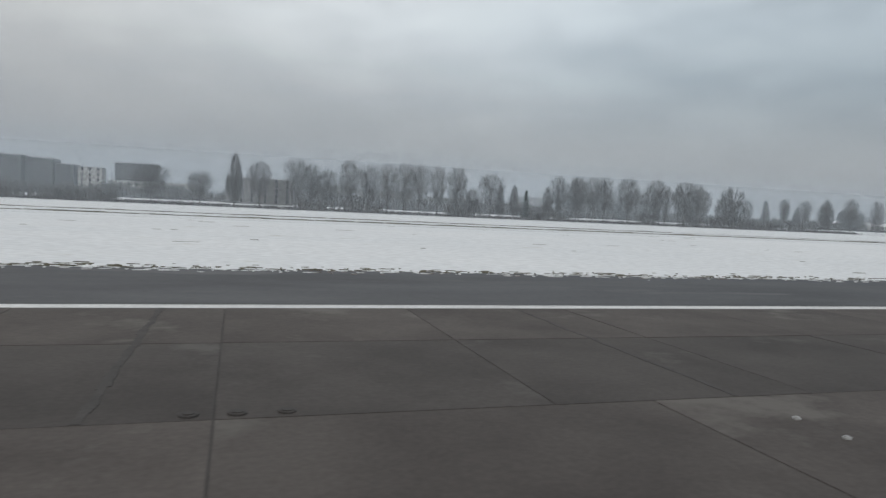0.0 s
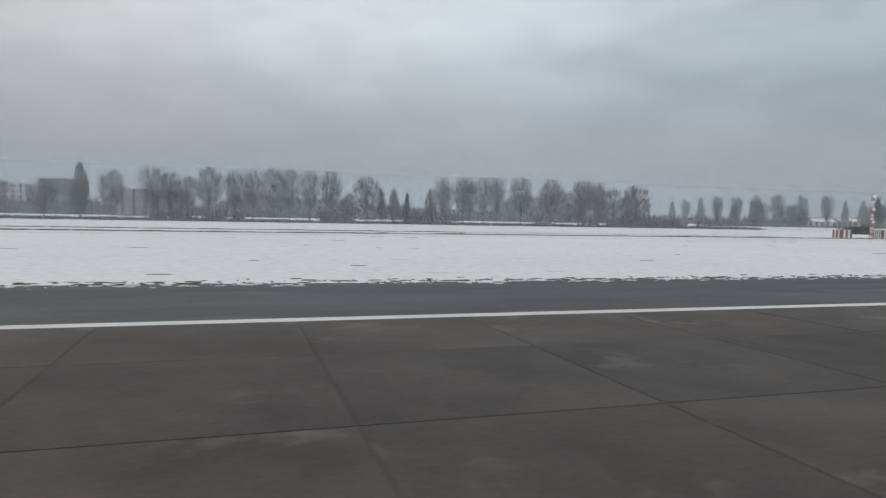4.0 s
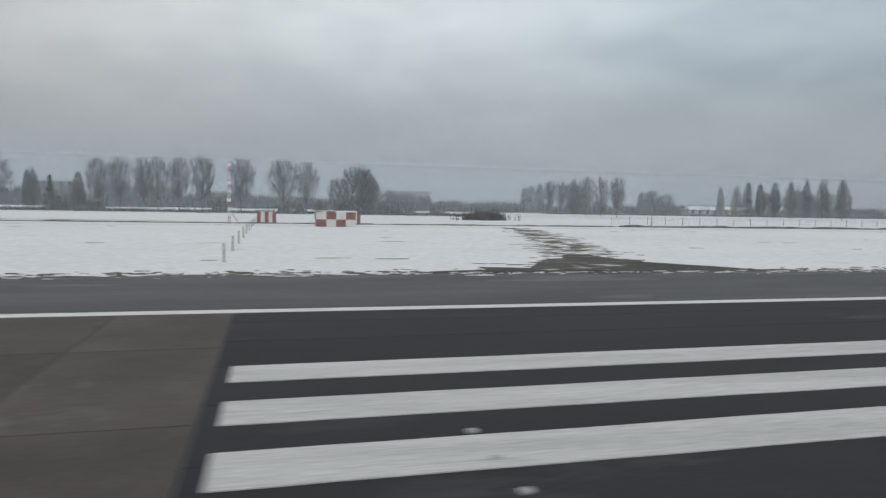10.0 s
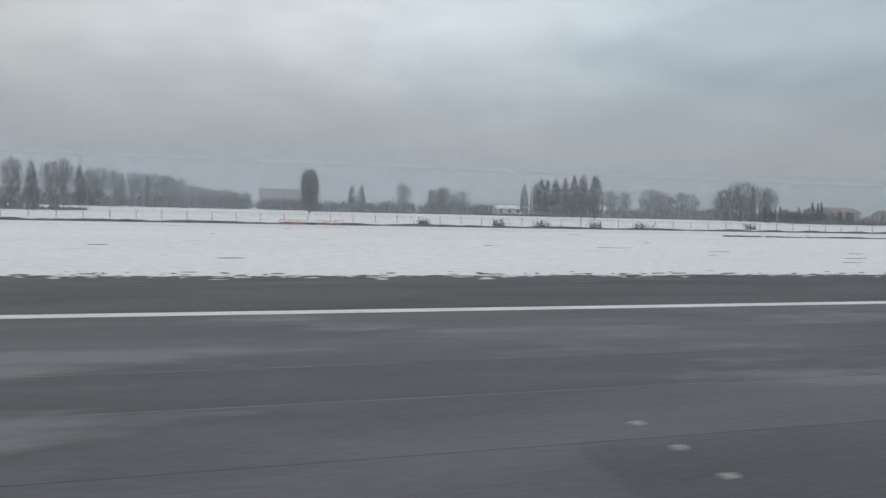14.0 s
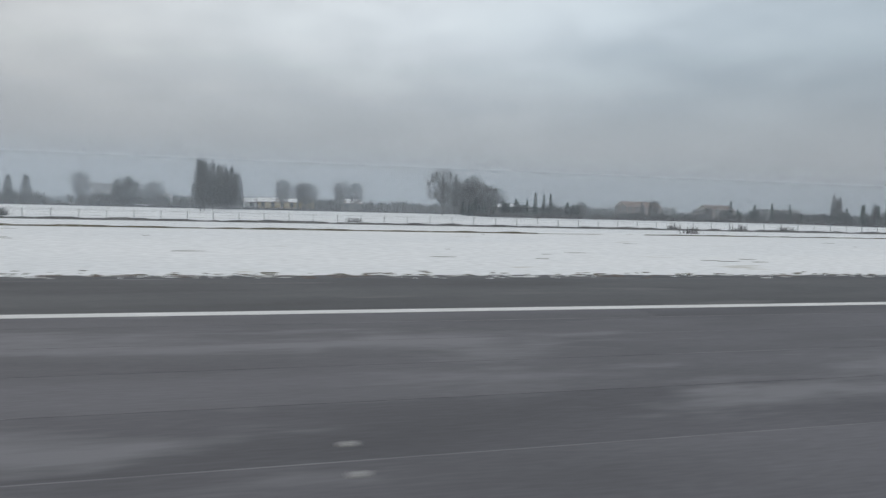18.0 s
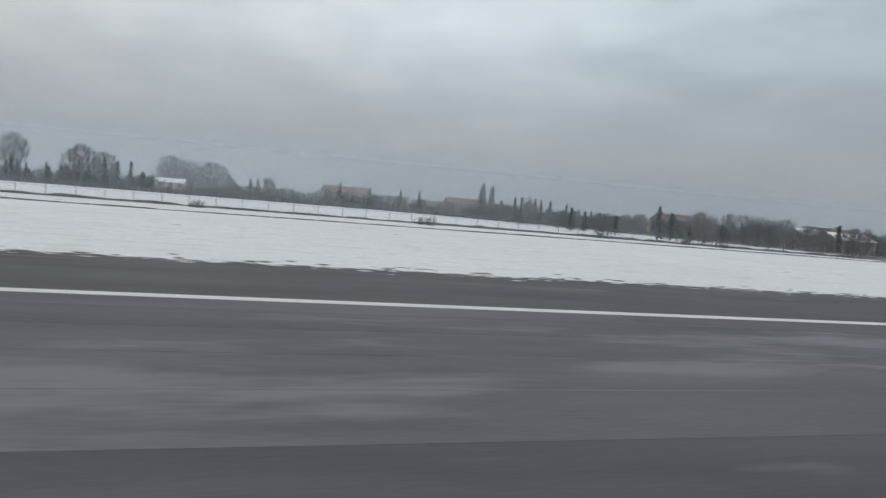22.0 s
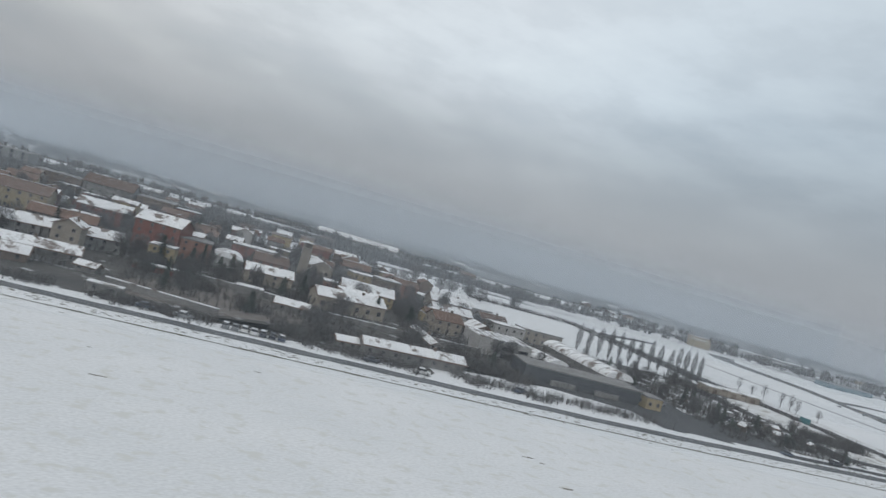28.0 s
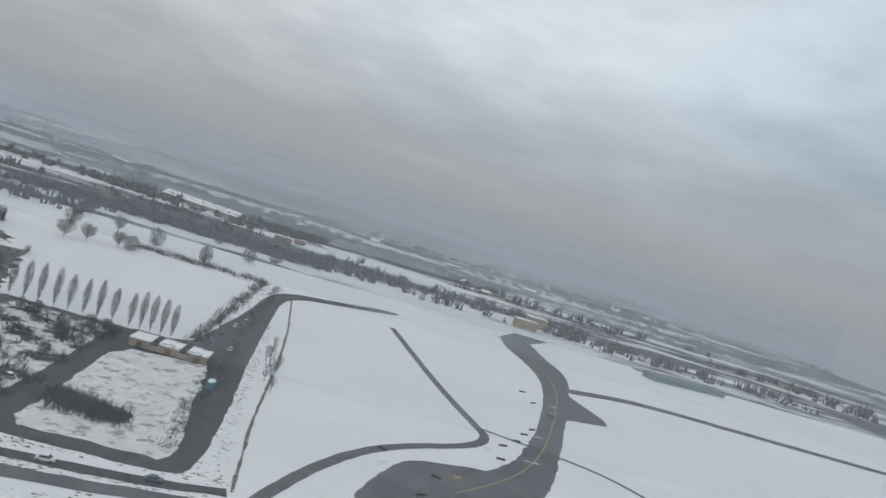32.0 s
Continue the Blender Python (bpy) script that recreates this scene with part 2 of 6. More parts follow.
TILE = material("roof_tiles", (0.11, 0.075, 0.06), (0.19, 0.125, 0.10), 0.9, 1.0, 9.0, vary=0.2)
WALLS = {
    "brick": material("red_render", (0.150, 0.065, 0.054), (0.207, 0.094, 0.078), 0.9, 0.6, 8.0, vary=0.12),
    "rose": material("rose_render", (0.216, 0.123, 0.101), (0.275, 0.165, 0.138), 0.9, 0.6, 8.0, vary=0.1),
    "beige": material("beige_render", (0.240, 0.213, 0.180), (0.308, 0.275, 0.236), 0.9, 0.6, 8.0, vary=0.14),
    "ochre": material("ochre_render", (0.286, 0.231, 0.143), (0.353, 0.293, 0.194), 0.9, 0.6, 8.0, vary=0.1),
    "grey": material("grey_render", (0.178, 0.175, 0.173), (0.247, 0.244, 0.239), 0.9, 0.6, 8.0, vary=0.16),
    "white": material("pale_panel", (0.343, 0.340, 0.332), (0.412, 0.409, 0.401), 0.8, 0.5, 8.0, vary=0.08),
    "dark": material("dark_cladding", (0.053, 0.059, 0.067), (0.091, 0.097, 0.108), 0.6, 0.5, 8.0, vary=0.1),
    "brown": material("brown_render", (0.132, 0.104, 0.088), (0.184, 0.146, 0.124), 0.9, 0.6, 8.0, vary=0.16),
}
WALLS["blue"] = material("blue_grey_sheeting", (0.10, 0.16, 0.19), (0.14, 0.21, 0.24), 0.6, 0.5, 8.0)
CAR_PAINTS = [material("car_paint_" + n, c, tuple(v * 1.15 for v in c), 0.35, 1.0, 9.0, bump=0) for n, c in (("grey", (0.2, 0.21, 0.22)), ("white", (0.62, 0.62, 0.62)), ("dark", (0.04, 0.045, 0.06)), ("blue", (0.06, 0.075, 0.11)))]


# ---- building kit ----
class Shape:
    """Collects vertices and faces for one mesh."""

    def __init__(self):
        self.v, self.f = [], []

    def poly(self, points):
        n = len(self.v)
        self.v.extend(points)
        self.f.append(tuple(range(n, n + len(points))))
        return self

    def prism(self, ring, z0, z1):
        """ring: counter-clockwise outline seen from above; z0 and z1 may be numbers or functions of x, y."""
        n, k = len(self.v), len(ring)
        for z in (z0, z1):
            self.v.extend((x, y, z(x, y) if callable(z) else z) for x, y in ring)
        self.f.append(tuple(range(n + k, n + 2 * k)))
        self.f.append(tuple(range(n + k - 1, n - 1, -1)))
        self.f.extend((n + i, n + (i + 1) % k, n + k + (i + 1) % k, n + k + i) for i in range(k))
        return self

    def box(self, x0, x1, y0, y1, z0, z1):
        return self.prism([(x0, y0), (x1, y0), (x1, y1), (x0, y1)], z0, z1)

    def tube(self, a, b, r0, r1, sides=5):
        a, b = Vector(a), Vector(b)
        way = (b - a).normalized()
        u = way.orthogonal().normalized()
        w = way.cross(u)
        n = len(self.v)
        for p, r in ((a, r0), (b, r1)):
            for i in range(sides):
                s = 2 * math.pi * i / sides
                self.v.append(tuple(p + u * (r * math.cos(s)) + w * (r * math.sin(s))))
        self.f.extend((n + i, n + (i + 1) % sides, n + sides + (i + 1) % sides, n + sides + i) for i in range(sides))
        self.f.append(tuple(range(n + sides, n + 2 * sides)))
        self.f.append(tuple(range(n + sides - 1, n - 1, -1)))
        return self

    def twig(self, a, b, width, side):
        """A long thin three-cornered blade."""
        n = len(self.v)
        s = side * width
        self.v.extend((tuple(a - s), tuple(a + s), tuple(b)))
        self.f.append((n, n + 1, n + 2))

    def mesh(self, name, mat, smooth=False):
        me = bpy.data.meshes.new(name)
        me.from_pydata(self.v, [], self.f)
        me.materials.append(mat)
        if smooth:
            me.polygons.foreach_set("use_smooth", [True] * len(me.polygons))
        me.update()
        return me


def part(name, shape, mat, parent=None, label="", kind="", smooth=False):
    ob = new(name, shape.mesh(name, mat, smooth) if isinstance(shape, Shape) else shape)
    if parent:
        ob.parent = parent
    return tagged(ob, label, kind=kind)


def thing(name, label, category, group="", kind="", at=(0, 0, 0), turn=0.0):
    ob = new(name)
    ob.empty_display_size = 0.3
    ob.matrix_basis = pose(*at, rz=turn)
    return tagged(ob, label, category, group, kind)


def step(a, b, v):
    s = min(1.0, max(0.0, (v - a) / (b - a)))
    return s * s * (3 - 2 * s)


def terrain(x, y):
    """The airfield rises slightly away from the runway along its first half."""
    return 0.0055 * min(380.0, max(0.0, y - 24.0)) * (1 - step(470, 560, x))


def wobble(x, seed, size):
    return noise.fractal(Vector((x / size, seed * 7.3, 0.5)), 1.0, 2.0, 5)


def rounded(points, closed=False, times=2):
    """Cuts the corners of a line or outline twice."""
    for _ in range(times):
        pairs = list(zip(points, points[1:] + points[:1])) if closed else list(zip(points, points[1:]))
        cutted = [] if closed else [points[0]]
        for (xa, ya), (xb, yb) in pairs:
            cutted += [(xa * 0.75 + xb * 0.25, ya * 0.75 + yb * 0.25), (xa * 0.25 + xb * 0.75, ya * 0.25 + yb * 0.75)]
        points = cutted if closed else cutted + [points[-1]]
    return points


def band(name, line, width, mat, lift, label, category, rough=0.0, near=2.0):
    """A flat strip of that width along a line of points, with a ragged edge where rough is given."""
    pts = []
    for (xa, ya), (xb, yb) in zip(line, line[1:]):
        k = max(1, int(math.hypot(xb - xa, yb - ya) / near))
        pts += [(xa + (xb - xa) * i / k, ya + (yb - ya) * i / k) for i in range(k)]
    pts.append(line[-1])
    s = Shape()
    for i, (x, y) in enumerate(pts):
        xa, ya = pts[max(0, i - 1)]
        xb, yb = pts[min(len(pts) - 1, i + 1)]
        d = math.hypot(xb - xa, yb - ya) or 1
        nx, ny = -(yb - ya) / d, (xb - xa) / d
        for k, sign in enumerate((1, -1)):
            h = width / 2 + (rough * wobble(x + y * 1.7, 3 + k, 1.6) if rough else 0)
            px, py = x + nx * h * sign, y + ny * h * sign
            s.v.append((px, py, terrain(px, py) + lift))
    s.f = [(2 * i, 2 * i + 1, 2 * i + 3, 2 * i + 2) for i in range(len(pts) - 1)]
    return tagged(part(name, s, mat, kind="structure"), label, category)


def patch(name, ring, mat, lift, label, category, rough=0.0, kind="structure"):
    """A flat area with a finely divided, ragged outline."""
    pts = []
    for (xa, ya), (xb, yb) in zip(ring, ring[1:] + ring[:1]):
        k = max(1, int(math.hypot(xb - xa, yb - ya) / 1.2))
        pts += [(xa + (xb - xa) * i / k, ya + (yb - ya) * i / k) for i in range(k)]
    pts = [(x + rough * wobble(x + 2.3 * y, 5, 2.5), y + rough * wobble(y + 1.9 * x, 6, 2.5)) for x, y in pts]
    s = Shape().prism(pts, lambda x, y: terrain(x, y) - 0.02, lambda x, y: terrain(x, y) + lift)
    return tagged(part(name, s, mat, kind=kind), label, category)


# ---- ground ----
xs = [-3000, -1800, -1000, -600, -400, -250] + list(range(-200, 1101, 20)) + [1200, 1400, 1700, 2200, 3000]
ys = [-3000, -1500, -700, -300, -120, -60, -30, 0, 24] + list(range(40, 421, 20)) + [500, 700, 1000, 1500, 3000]
g = Shape()
g.v = [(x, y, terrain(x, y)) for y in ys for x in xs]
w = len(xs)
g.f = [(j * w + i, j * w + i + 1, j * w + w + i + 1, j * w + w + i) for j in range(len(ys) - 1) for i in range(w - 1)]
tagged(part("ground", g, SNOW, kind="structure", smooth=True), "flat snow-covered field with grass showing through", "ground")

# glowing ring closes the view: horizon haze painted as emission, thinning out upwards
mist = bpy.data.materials.new("glowing_haze_ring")
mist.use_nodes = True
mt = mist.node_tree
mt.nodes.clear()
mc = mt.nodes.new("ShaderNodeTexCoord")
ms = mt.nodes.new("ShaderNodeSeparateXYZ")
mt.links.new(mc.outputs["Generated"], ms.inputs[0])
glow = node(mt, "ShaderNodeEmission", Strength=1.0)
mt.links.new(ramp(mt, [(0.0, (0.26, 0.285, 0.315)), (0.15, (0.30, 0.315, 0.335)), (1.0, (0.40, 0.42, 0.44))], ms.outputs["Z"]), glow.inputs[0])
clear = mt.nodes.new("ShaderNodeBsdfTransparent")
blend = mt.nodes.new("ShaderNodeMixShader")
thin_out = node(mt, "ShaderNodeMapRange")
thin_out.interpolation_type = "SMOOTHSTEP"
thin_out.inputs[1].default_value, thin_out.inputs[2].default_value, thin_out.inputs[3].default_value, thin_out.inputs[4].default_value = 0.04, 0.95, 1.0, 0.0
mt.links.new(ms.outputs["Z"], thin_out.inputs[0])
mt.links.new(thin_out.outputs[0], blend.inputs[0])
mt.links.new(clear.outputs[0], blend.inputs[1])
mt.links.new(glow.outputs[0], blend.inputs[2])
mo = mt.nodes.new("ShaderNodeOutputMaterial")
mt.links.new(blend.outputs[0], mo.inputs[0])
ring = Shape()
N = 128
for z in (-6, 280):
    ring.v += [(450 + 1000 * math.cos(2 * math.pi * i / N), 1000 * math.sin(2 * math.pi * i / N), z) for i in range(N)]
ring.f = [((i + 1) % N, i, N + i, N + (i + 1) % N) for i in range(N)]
# upright translucent sheets added in place of distance haze: faintly lit, denser with every step away
veil = bpy.data.materials.new("haze_sheet")
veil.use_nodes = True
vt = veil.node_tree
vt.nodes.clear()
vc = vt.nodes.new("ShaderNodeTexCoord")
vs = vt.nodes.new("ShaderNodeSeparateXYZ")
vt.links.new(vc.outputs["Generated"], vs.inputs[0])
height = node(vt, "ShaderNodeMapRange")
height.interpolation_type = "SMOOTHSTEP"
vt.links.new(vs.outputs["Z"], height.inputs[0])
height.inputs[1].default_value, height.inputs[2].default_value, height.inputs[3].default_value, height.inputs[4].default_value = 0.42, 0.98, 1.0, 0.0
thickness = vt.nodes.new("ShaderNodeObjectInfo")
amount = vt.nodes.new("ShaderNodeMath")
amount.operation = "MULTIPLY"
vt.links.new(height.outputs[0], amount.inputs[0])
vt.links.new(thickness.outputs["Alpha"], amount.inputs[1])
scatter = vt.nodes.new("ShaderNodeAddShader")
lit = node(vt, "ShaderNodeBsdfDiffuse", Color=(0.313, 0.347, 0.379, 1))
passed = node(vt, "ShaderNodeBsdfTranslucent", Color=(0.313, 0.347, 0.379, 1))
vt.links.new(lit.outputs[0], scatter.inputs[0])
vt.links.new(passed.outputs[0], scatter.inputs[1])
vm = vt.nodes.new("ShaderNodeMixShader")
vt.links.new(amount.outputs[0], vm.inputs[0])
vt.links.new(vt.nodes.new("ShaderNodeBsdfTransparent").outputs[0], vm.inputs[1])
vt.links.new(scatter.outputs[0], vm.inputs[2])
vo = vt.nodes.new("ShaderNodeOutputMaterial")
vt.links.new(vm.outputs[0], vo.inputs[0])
# each sheet veils what lies behind it with haze colour; alpha sets how much
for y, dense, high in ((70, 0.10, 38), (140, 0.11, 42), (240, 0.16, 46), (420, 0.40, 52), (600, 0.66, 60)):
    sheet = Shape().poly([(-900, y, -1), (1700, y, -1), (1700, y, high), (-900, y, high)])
    ob = tagged(part("mist", sheet, veil, kind="stuff"), "thin translucent sheet standing in for winter haze", "mist")
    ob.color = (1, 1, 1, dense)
# the ring gives off its haze colour by itself
tagged(part("backdrop", ring, mist, kind="structure"), "glowing ring painted as grey winter haze at the horizon", "backdrop")

# ---- runway ----
X_ASPHALT, EDGE_Y, SNOW_Y = 119.9, 15.57, 23.7
runway = tagged(part("runway", Shape().box(X_ASPHALT, 900, -17, 16.2, -0.3, 0.007), ASPHALT, kind="structure"), "dark weathered asphalt runway with pale worn patches", "runway")
bed = tagged(part("runway_bed", Shape().box(-160, X_ASPHALT, -17, 15.9, -0.3, 0.006), JOINT, kind="structure"), "dark sealed joints between concrete runway slabs", "runway")
old = Shape()
for i in range(-40, 32):
    for j in range(-4, 4):
        if i < -14 or j < 1:
            old.box(-4.67 + 3.824 * i + 0.03, -4.67 + 3.824 * (i + 1) - 0.03, 4.05 + 3.87 * j - 3.87, 4.05 + 3.87 * j - 0.06, 0, 0.014)
part("far_slabs", old, CONCRETE, bed, kind="stuff")
s = Shape()
n_shoulder = 8500
for i in range(n_shoulder):
    x = -130 + i * 0.1
    reach = SNOW_Y + 0.25 * wobble(x, 1, 9.0) + 0.22 * wobble(x, 2, 1.1) + 0.16 * wobble(x, 4, 0.3)
    s.v += [(x, 15.9, 0.009), (x, reach, 0.009)]
s.f = [(2 * i, 2 * i + 2, 2 * i + 3, 2 * i + 1) for i in range(n_shoulder - 1)]
tagged(part("shoulder", s, SHOULDER, kind="structure"), "dark asphalt runway shoulder with a ragged snow edge", "runway")
tagged(part("shoulder_south", Shape().box(-130, 720, -24, -17.004, -0.3, 0.01), SHOULDER, kind="structure"), "dark asphalt runway shoulder", "runway")
# tufts of dead grass and crusts of snow along the edge
tufts, crusts = Shape(), Shape()
for i in range(9500):
    x = random.uniform(-30, 640)
    grass = random.random() < (0.55 if x < 150 else 0.3)
    if x > 180 and random.random() < 0.45:
        continue
    y = SNOW_Y + (abs(random.gauss(0.15, 0.55)) if grass else -abs(random.gauss(0.0, 0.45)))
    a, b = 0.03 + 0.28 * random.random() ** 2.5, random.uniform(0.02, 0.08)
    spin = [random.uniform(0.4, 1.3) for _ in range(7)]
    ringpts = [(x + a * spin[k] * math.cos(k * 0.8976), y + b * spin[k] * math.sin(k * 0.8976)) for k in range(7)]
    (tufts if grass else crusts).prism(ringpts, 0.0, 0.02 + random.uniform(0, 0.02))
tagged(part("edge_grass", tufts, GRASS, kind="stuff"), "tufts of dead grass along the snow edge", "grass")
tagged(part("snow_crusts", crusts, ROOF_SNOW, kind="stuff"), "thin crusts of snow on the shoulder", "snow")
# wind-blown snow dust lying in thin streaks on the shoulder
powder = Shape()
for i in range(420):
    x = random.uniform(90, 640)
    y = SNOW_Y - 0.35 - abs(random.gauss(0, 0.8))
    a, q = random.uniform(0.3, 2.6), random.uniform(0.02, 0.10)
    spin = [random.uniform(0.35, 1.3) for _ in range(9)]
    powder.prism([(x + a * spin[k] * math.cos(k * 0.698), y + q * spin[k] * math.sin(k * 0.698)) for k in range(9)], 0.0, 0.0125)
tagged(part("snow_dust", powder, SEAM, kind="stuff"), "thin wind-blown snow dust on the shoulder", "snow")
bare = [(124, 23.3), (128, 24.6), (130.4, 26.0), (131.9, 27.6), (133.4, 29.8), (135.0, 31.6), (136.4, 32.4), (137.0, 30.2), (137.3, 27.6), (138.6, 25.2), (142, 23.3)]
patch("bare_verge", bare, YARD, 0.012, "bare dark strip of soil and dead grass at the runway edge", "ground", 1.0)
# streaks of bare grass beside the glide path hut, and thin spots in the field
streaks = Shape()
for i in range(900):
    u = random.random()
    if i < 420:
        x, y = 132.5 + 15 * u + random.gauss(0, 1.5 - 0.8 * u), 25.5 + 47 * u ** 1.35 + random.gauss(0, 1.6)
        if y < 24:
            continue
    else:
        x, y = random.uniform(-40, 700), 24.5 + 50 * random.random()
        if random.random() < (0.45 if x < 430 else 0.75):
            continue
    a, b = random.uniform(0.15, 0.9), random.uniform(0.04, 0.16)
    spin = [random.uniform(0.5, 1.2) for _ in range(9)]
    z = terrain(x, y)
    streaks.prism([(x + a * spin[k] * math.cos(k * 0.698), y + b * spin[k] * math.sin(k * 0.698)) for k in range(9)], z - 0.02, z + 0.015)
tagged(part("bare_grass", streaks, GRASS, kind="stuff"), "streaks of dead grass through thin snow", "grass")

# painted markings
tagged(part("edge_line", Shape().box(-160, 860, EDGE_Y - 0.22, EDGE_Y + 0.22, 0, 0.02), EDGE_PAINT, kind="structure"), "solid white runway edge line", "marking")
LANES = ((6.2, 7.05), (7.84, 8.7), (9.57, 10.45))


def marking(x, length, y0, y1, group):
    bm_shape = Shape()
    k = max(2, int(length / 0.5))
    edge = [(x + length * i / k, y0 + 0.012 * wobble(i * 0.5 + x, 8, 0.7)) for i in range(k + 1)]
    edge += [(x + length * i / k, y1 + 0.012 * wobble(i * 0.5 + x, 9, 0.7)) for i in range(k, -1, -1)]
    return tagged(part("touchdown_marking", bm_shape.prism(edge, 0, 0.024), PAINT), "worn white painted bar on the runway", "marking", group)


X_MARK = 45.13
for k in (0, 1):
    for lane in LANES:
        marking(X_MARK + 75 * k, 11.25, *lane, "touchdown zone bars")
for lane in ((6.22, 7.13), (7.97, 8.88)):
    marking(X_MARK + 225, 11.25, *lane, "touchdown zone bars")
for k in (4, 5):
    marking(X_MARK + 75 * k, 11.25, 6.22, 7.14, "touchdown zone bars")
tagged(marking(169.5, 21.6, 6.22, 10.25, ""), "broad white aiming point bar, streaked by tyres", "marking")

# inset touchdown lights, three to a row
disc = Shape()
disc.prism([(0.10 * math.cos(i * 0.5236), 0.10 * math.sin(i * 0.5236)) for i in range(12)], 0.0, 0.022)
disc.prism([(0.06 * math.cos(i * 0.5236), 0.06 * math.sin(i * 0.5236)) for i in range(12)], 0.022, 0.034)
disc_mesh = disc.mesh("inset_light", LAMP)
dark_disc = disc.mesh("inset_light", JOINT)
for x in (122.6, 137.0, 151.5, 165.9, 180.5, 195.0, 209.6, 225.2, 240.8, 256.4, 272.0, 287.5, 302.7, 318.0, 332.8, 347.6, 362.4, 377.3, 392.0):
    for y in (5.7, 6.42, 7.18):
        ob = tagged(new("inset_light", disc_mesh), "round metal light set into the runway", "light", "inset runway lights")
        ob.location = (x, y, 0.012)
        ob.scale = (0.62, 0.62, 0.8)
for x in (-4.92, -4.44, -3.93):
    ob = tagged(new("inset_light", dark_disc), "round dark metal light set into the concrete", "light", "inset runway lights")
    ob.location = (x, 8.1, 0.012)
for y in (5.55, 6.3, 6.98):
    ob = tagged(new("inset_light", disc_mesh), "round metal light set into the runway", "light", "inset runway lights")
    ob.location = (1.76, y, 0.012)
    ob.scale = (0.48, 0.48, 1.0)

def ridge(name, line, width, tall, mat, label, category):
    """A low uneven bank along a line."""
    pts = []
    for (xa, ya), (xb, yb) in zip(line, line[1:]):
        k = max(1, int(math.hypot(xb - xa, yb - ya) / 0.8))
        pts += [(xa + (xb - xa) * i / k, ya + (yb - ya) * i / k) for i in range(k)]
    s = Shape()
    for x, y in pts:
        z = terrain(x, y)
        h = tall * (1 + 0.55 * wobble(x, 31, 2.2))
        d = 0.35 * wobble(x, 32, 5.0)
        s.v += [(x, y + d - width / 2, z - 0.03), (x, y + d - width * 0.15, z + h), (x, y + d + width * 0.2, z + h * 0.8), (x, y + d + width / 2, z - 0.03)]
    for i in range(len(pts) - 1):
        s.f += [(4 * i + k, 4 * i + 4 + k, 4 * i + 5 + k, 4 * i + 1 + k) for k in range(3)]
    return tagged(part(name, s, mat, kind="structure"), label, category)


# ---- roads, tracks and the airfield's far end ----
band("perimeter_road", [(-180, 80), (100, 80.5), (200, 82.5), (320, 87), (420, 86), (520, 82), (546, 80.2)], 1.5, ROAD, 0.02, "narrow dark perimeter road along the snow field", "road", 0.25)
band("dirt_track", rounded([(-180, 92), (0, 93), (60, 90), (110, 86)]), 0.9, GRASS, 0.022, "muddy wheel track in the snow", "track", 0.35)
band("dirt_track", rounded([(255, 64), (345, 64), (352, 65.5)]), 0.7, GRASS, 0.022, "muddy wheel track in the snow", "track", 0.3)
band("dirt_track", rounded([(357, 65), (420, 66), (520, 70), (560, 73.5), (700, 73), (728, 75.6), (750, 76.3), (800, 77)]), 0.5, GRASS, 0.022, "muddy wheel track beside the perimeter road", "track", 0.3)
ridge("verge", [(-180, 79), (100, 79.5), (165, 80.5)], 0.6, 0.13, GRASS, "low verge of dead grass in the snow", "verge")
ridge("verge", [(165, 80.5), (200, 81.5), (320, 86), (420, 85), (520, 81), (545, 79.0)], 0.8, 0.26, SCRUB, "low dark bank along the perimeter road", "verge")
ridge("verge", [(255, 64), (345, 64)], 0.5, 0.14, GRASS, "low dark bank beside a wheel track", "verge")
ridge("verge", [(357, 65), (420, 66), (520, 70), (560, 73), (600, 72.6)], 0.4, 0.10, GRASS, "low dark bank beside a wheel track", "verge")
ridge("verge", [(-180, 91.3), (0, 92.3), (60, 89.3)], 0.4, 0.10, GRASS, "low verge of dead grass in the snow", "verge")
flecks = Shape()
for i in range(3900):
    x = random.uniform(545, 800)
    mid = 75.6 if x < 700 else 75.6 + (x - 700) * 0.06
    y = mid + random.gauss(0, 1.3)
    if i > 2400:
        x = random.uniform(734, 784)
        y = 84.5 + (x - 752) * 0.1 + random.choice((0.0, 5.4)) + random.gauss(0, 0.7)
    if i > 3300:
        y = random.uniform(93, 180)
        x = 781 - (y - 92) * 0.075 + random.gauss(0, 1.1)
    a = 0.03 + 0.34 * random.random() ** 3
    q = a * random.uniform(0.25, 0.6)
    spin = [random.uniform(0.4, 1.3) for _ in range(7)]
    flecks.prism([(x + a * spin[k] * math.cos(k * 0.8976), y + q * spin[k] * math.sin(k * 0.8976)) for k in range(7)], 0.0, 0.03)
tagged(part("verge_flecks", flecks, GRASS, kind="stuff"), "dark flecks of grass on the snowy verge", "grass")
patch("thin_snow", [(405, 24.6), (760, 24.6), (760, 71), (560, 71), (500, 66), (430, 60)], THIN_SNOW, 0.005, "thin snow with grass showing through in streaks", "ground", 1.5)
patch("taxiway_stub", [(165.2, 23.4), (171.2, 23.4), (171.0, 27), (171.2, 33), (170.4, 39.2), (166.7, 39.2), (166.5, 25.6)], SHOULDER, 0.016, "short asphalt stub leading off the runway into snow", "taxiway", 0.15)
patch("taxiway", rounded([(816, 98), (832, 112), (841, 136), (851, 165), (861, 195), (869, 224), (866, 246), (866, 275), (854, 272), (851, 248), (855, 228), (855, 202), (844, 163), (836, 142), (827, 123), (804, 104)], True), TAXI, 0.02, "grey taxiway curving through snow", "taxiway", 0.4)
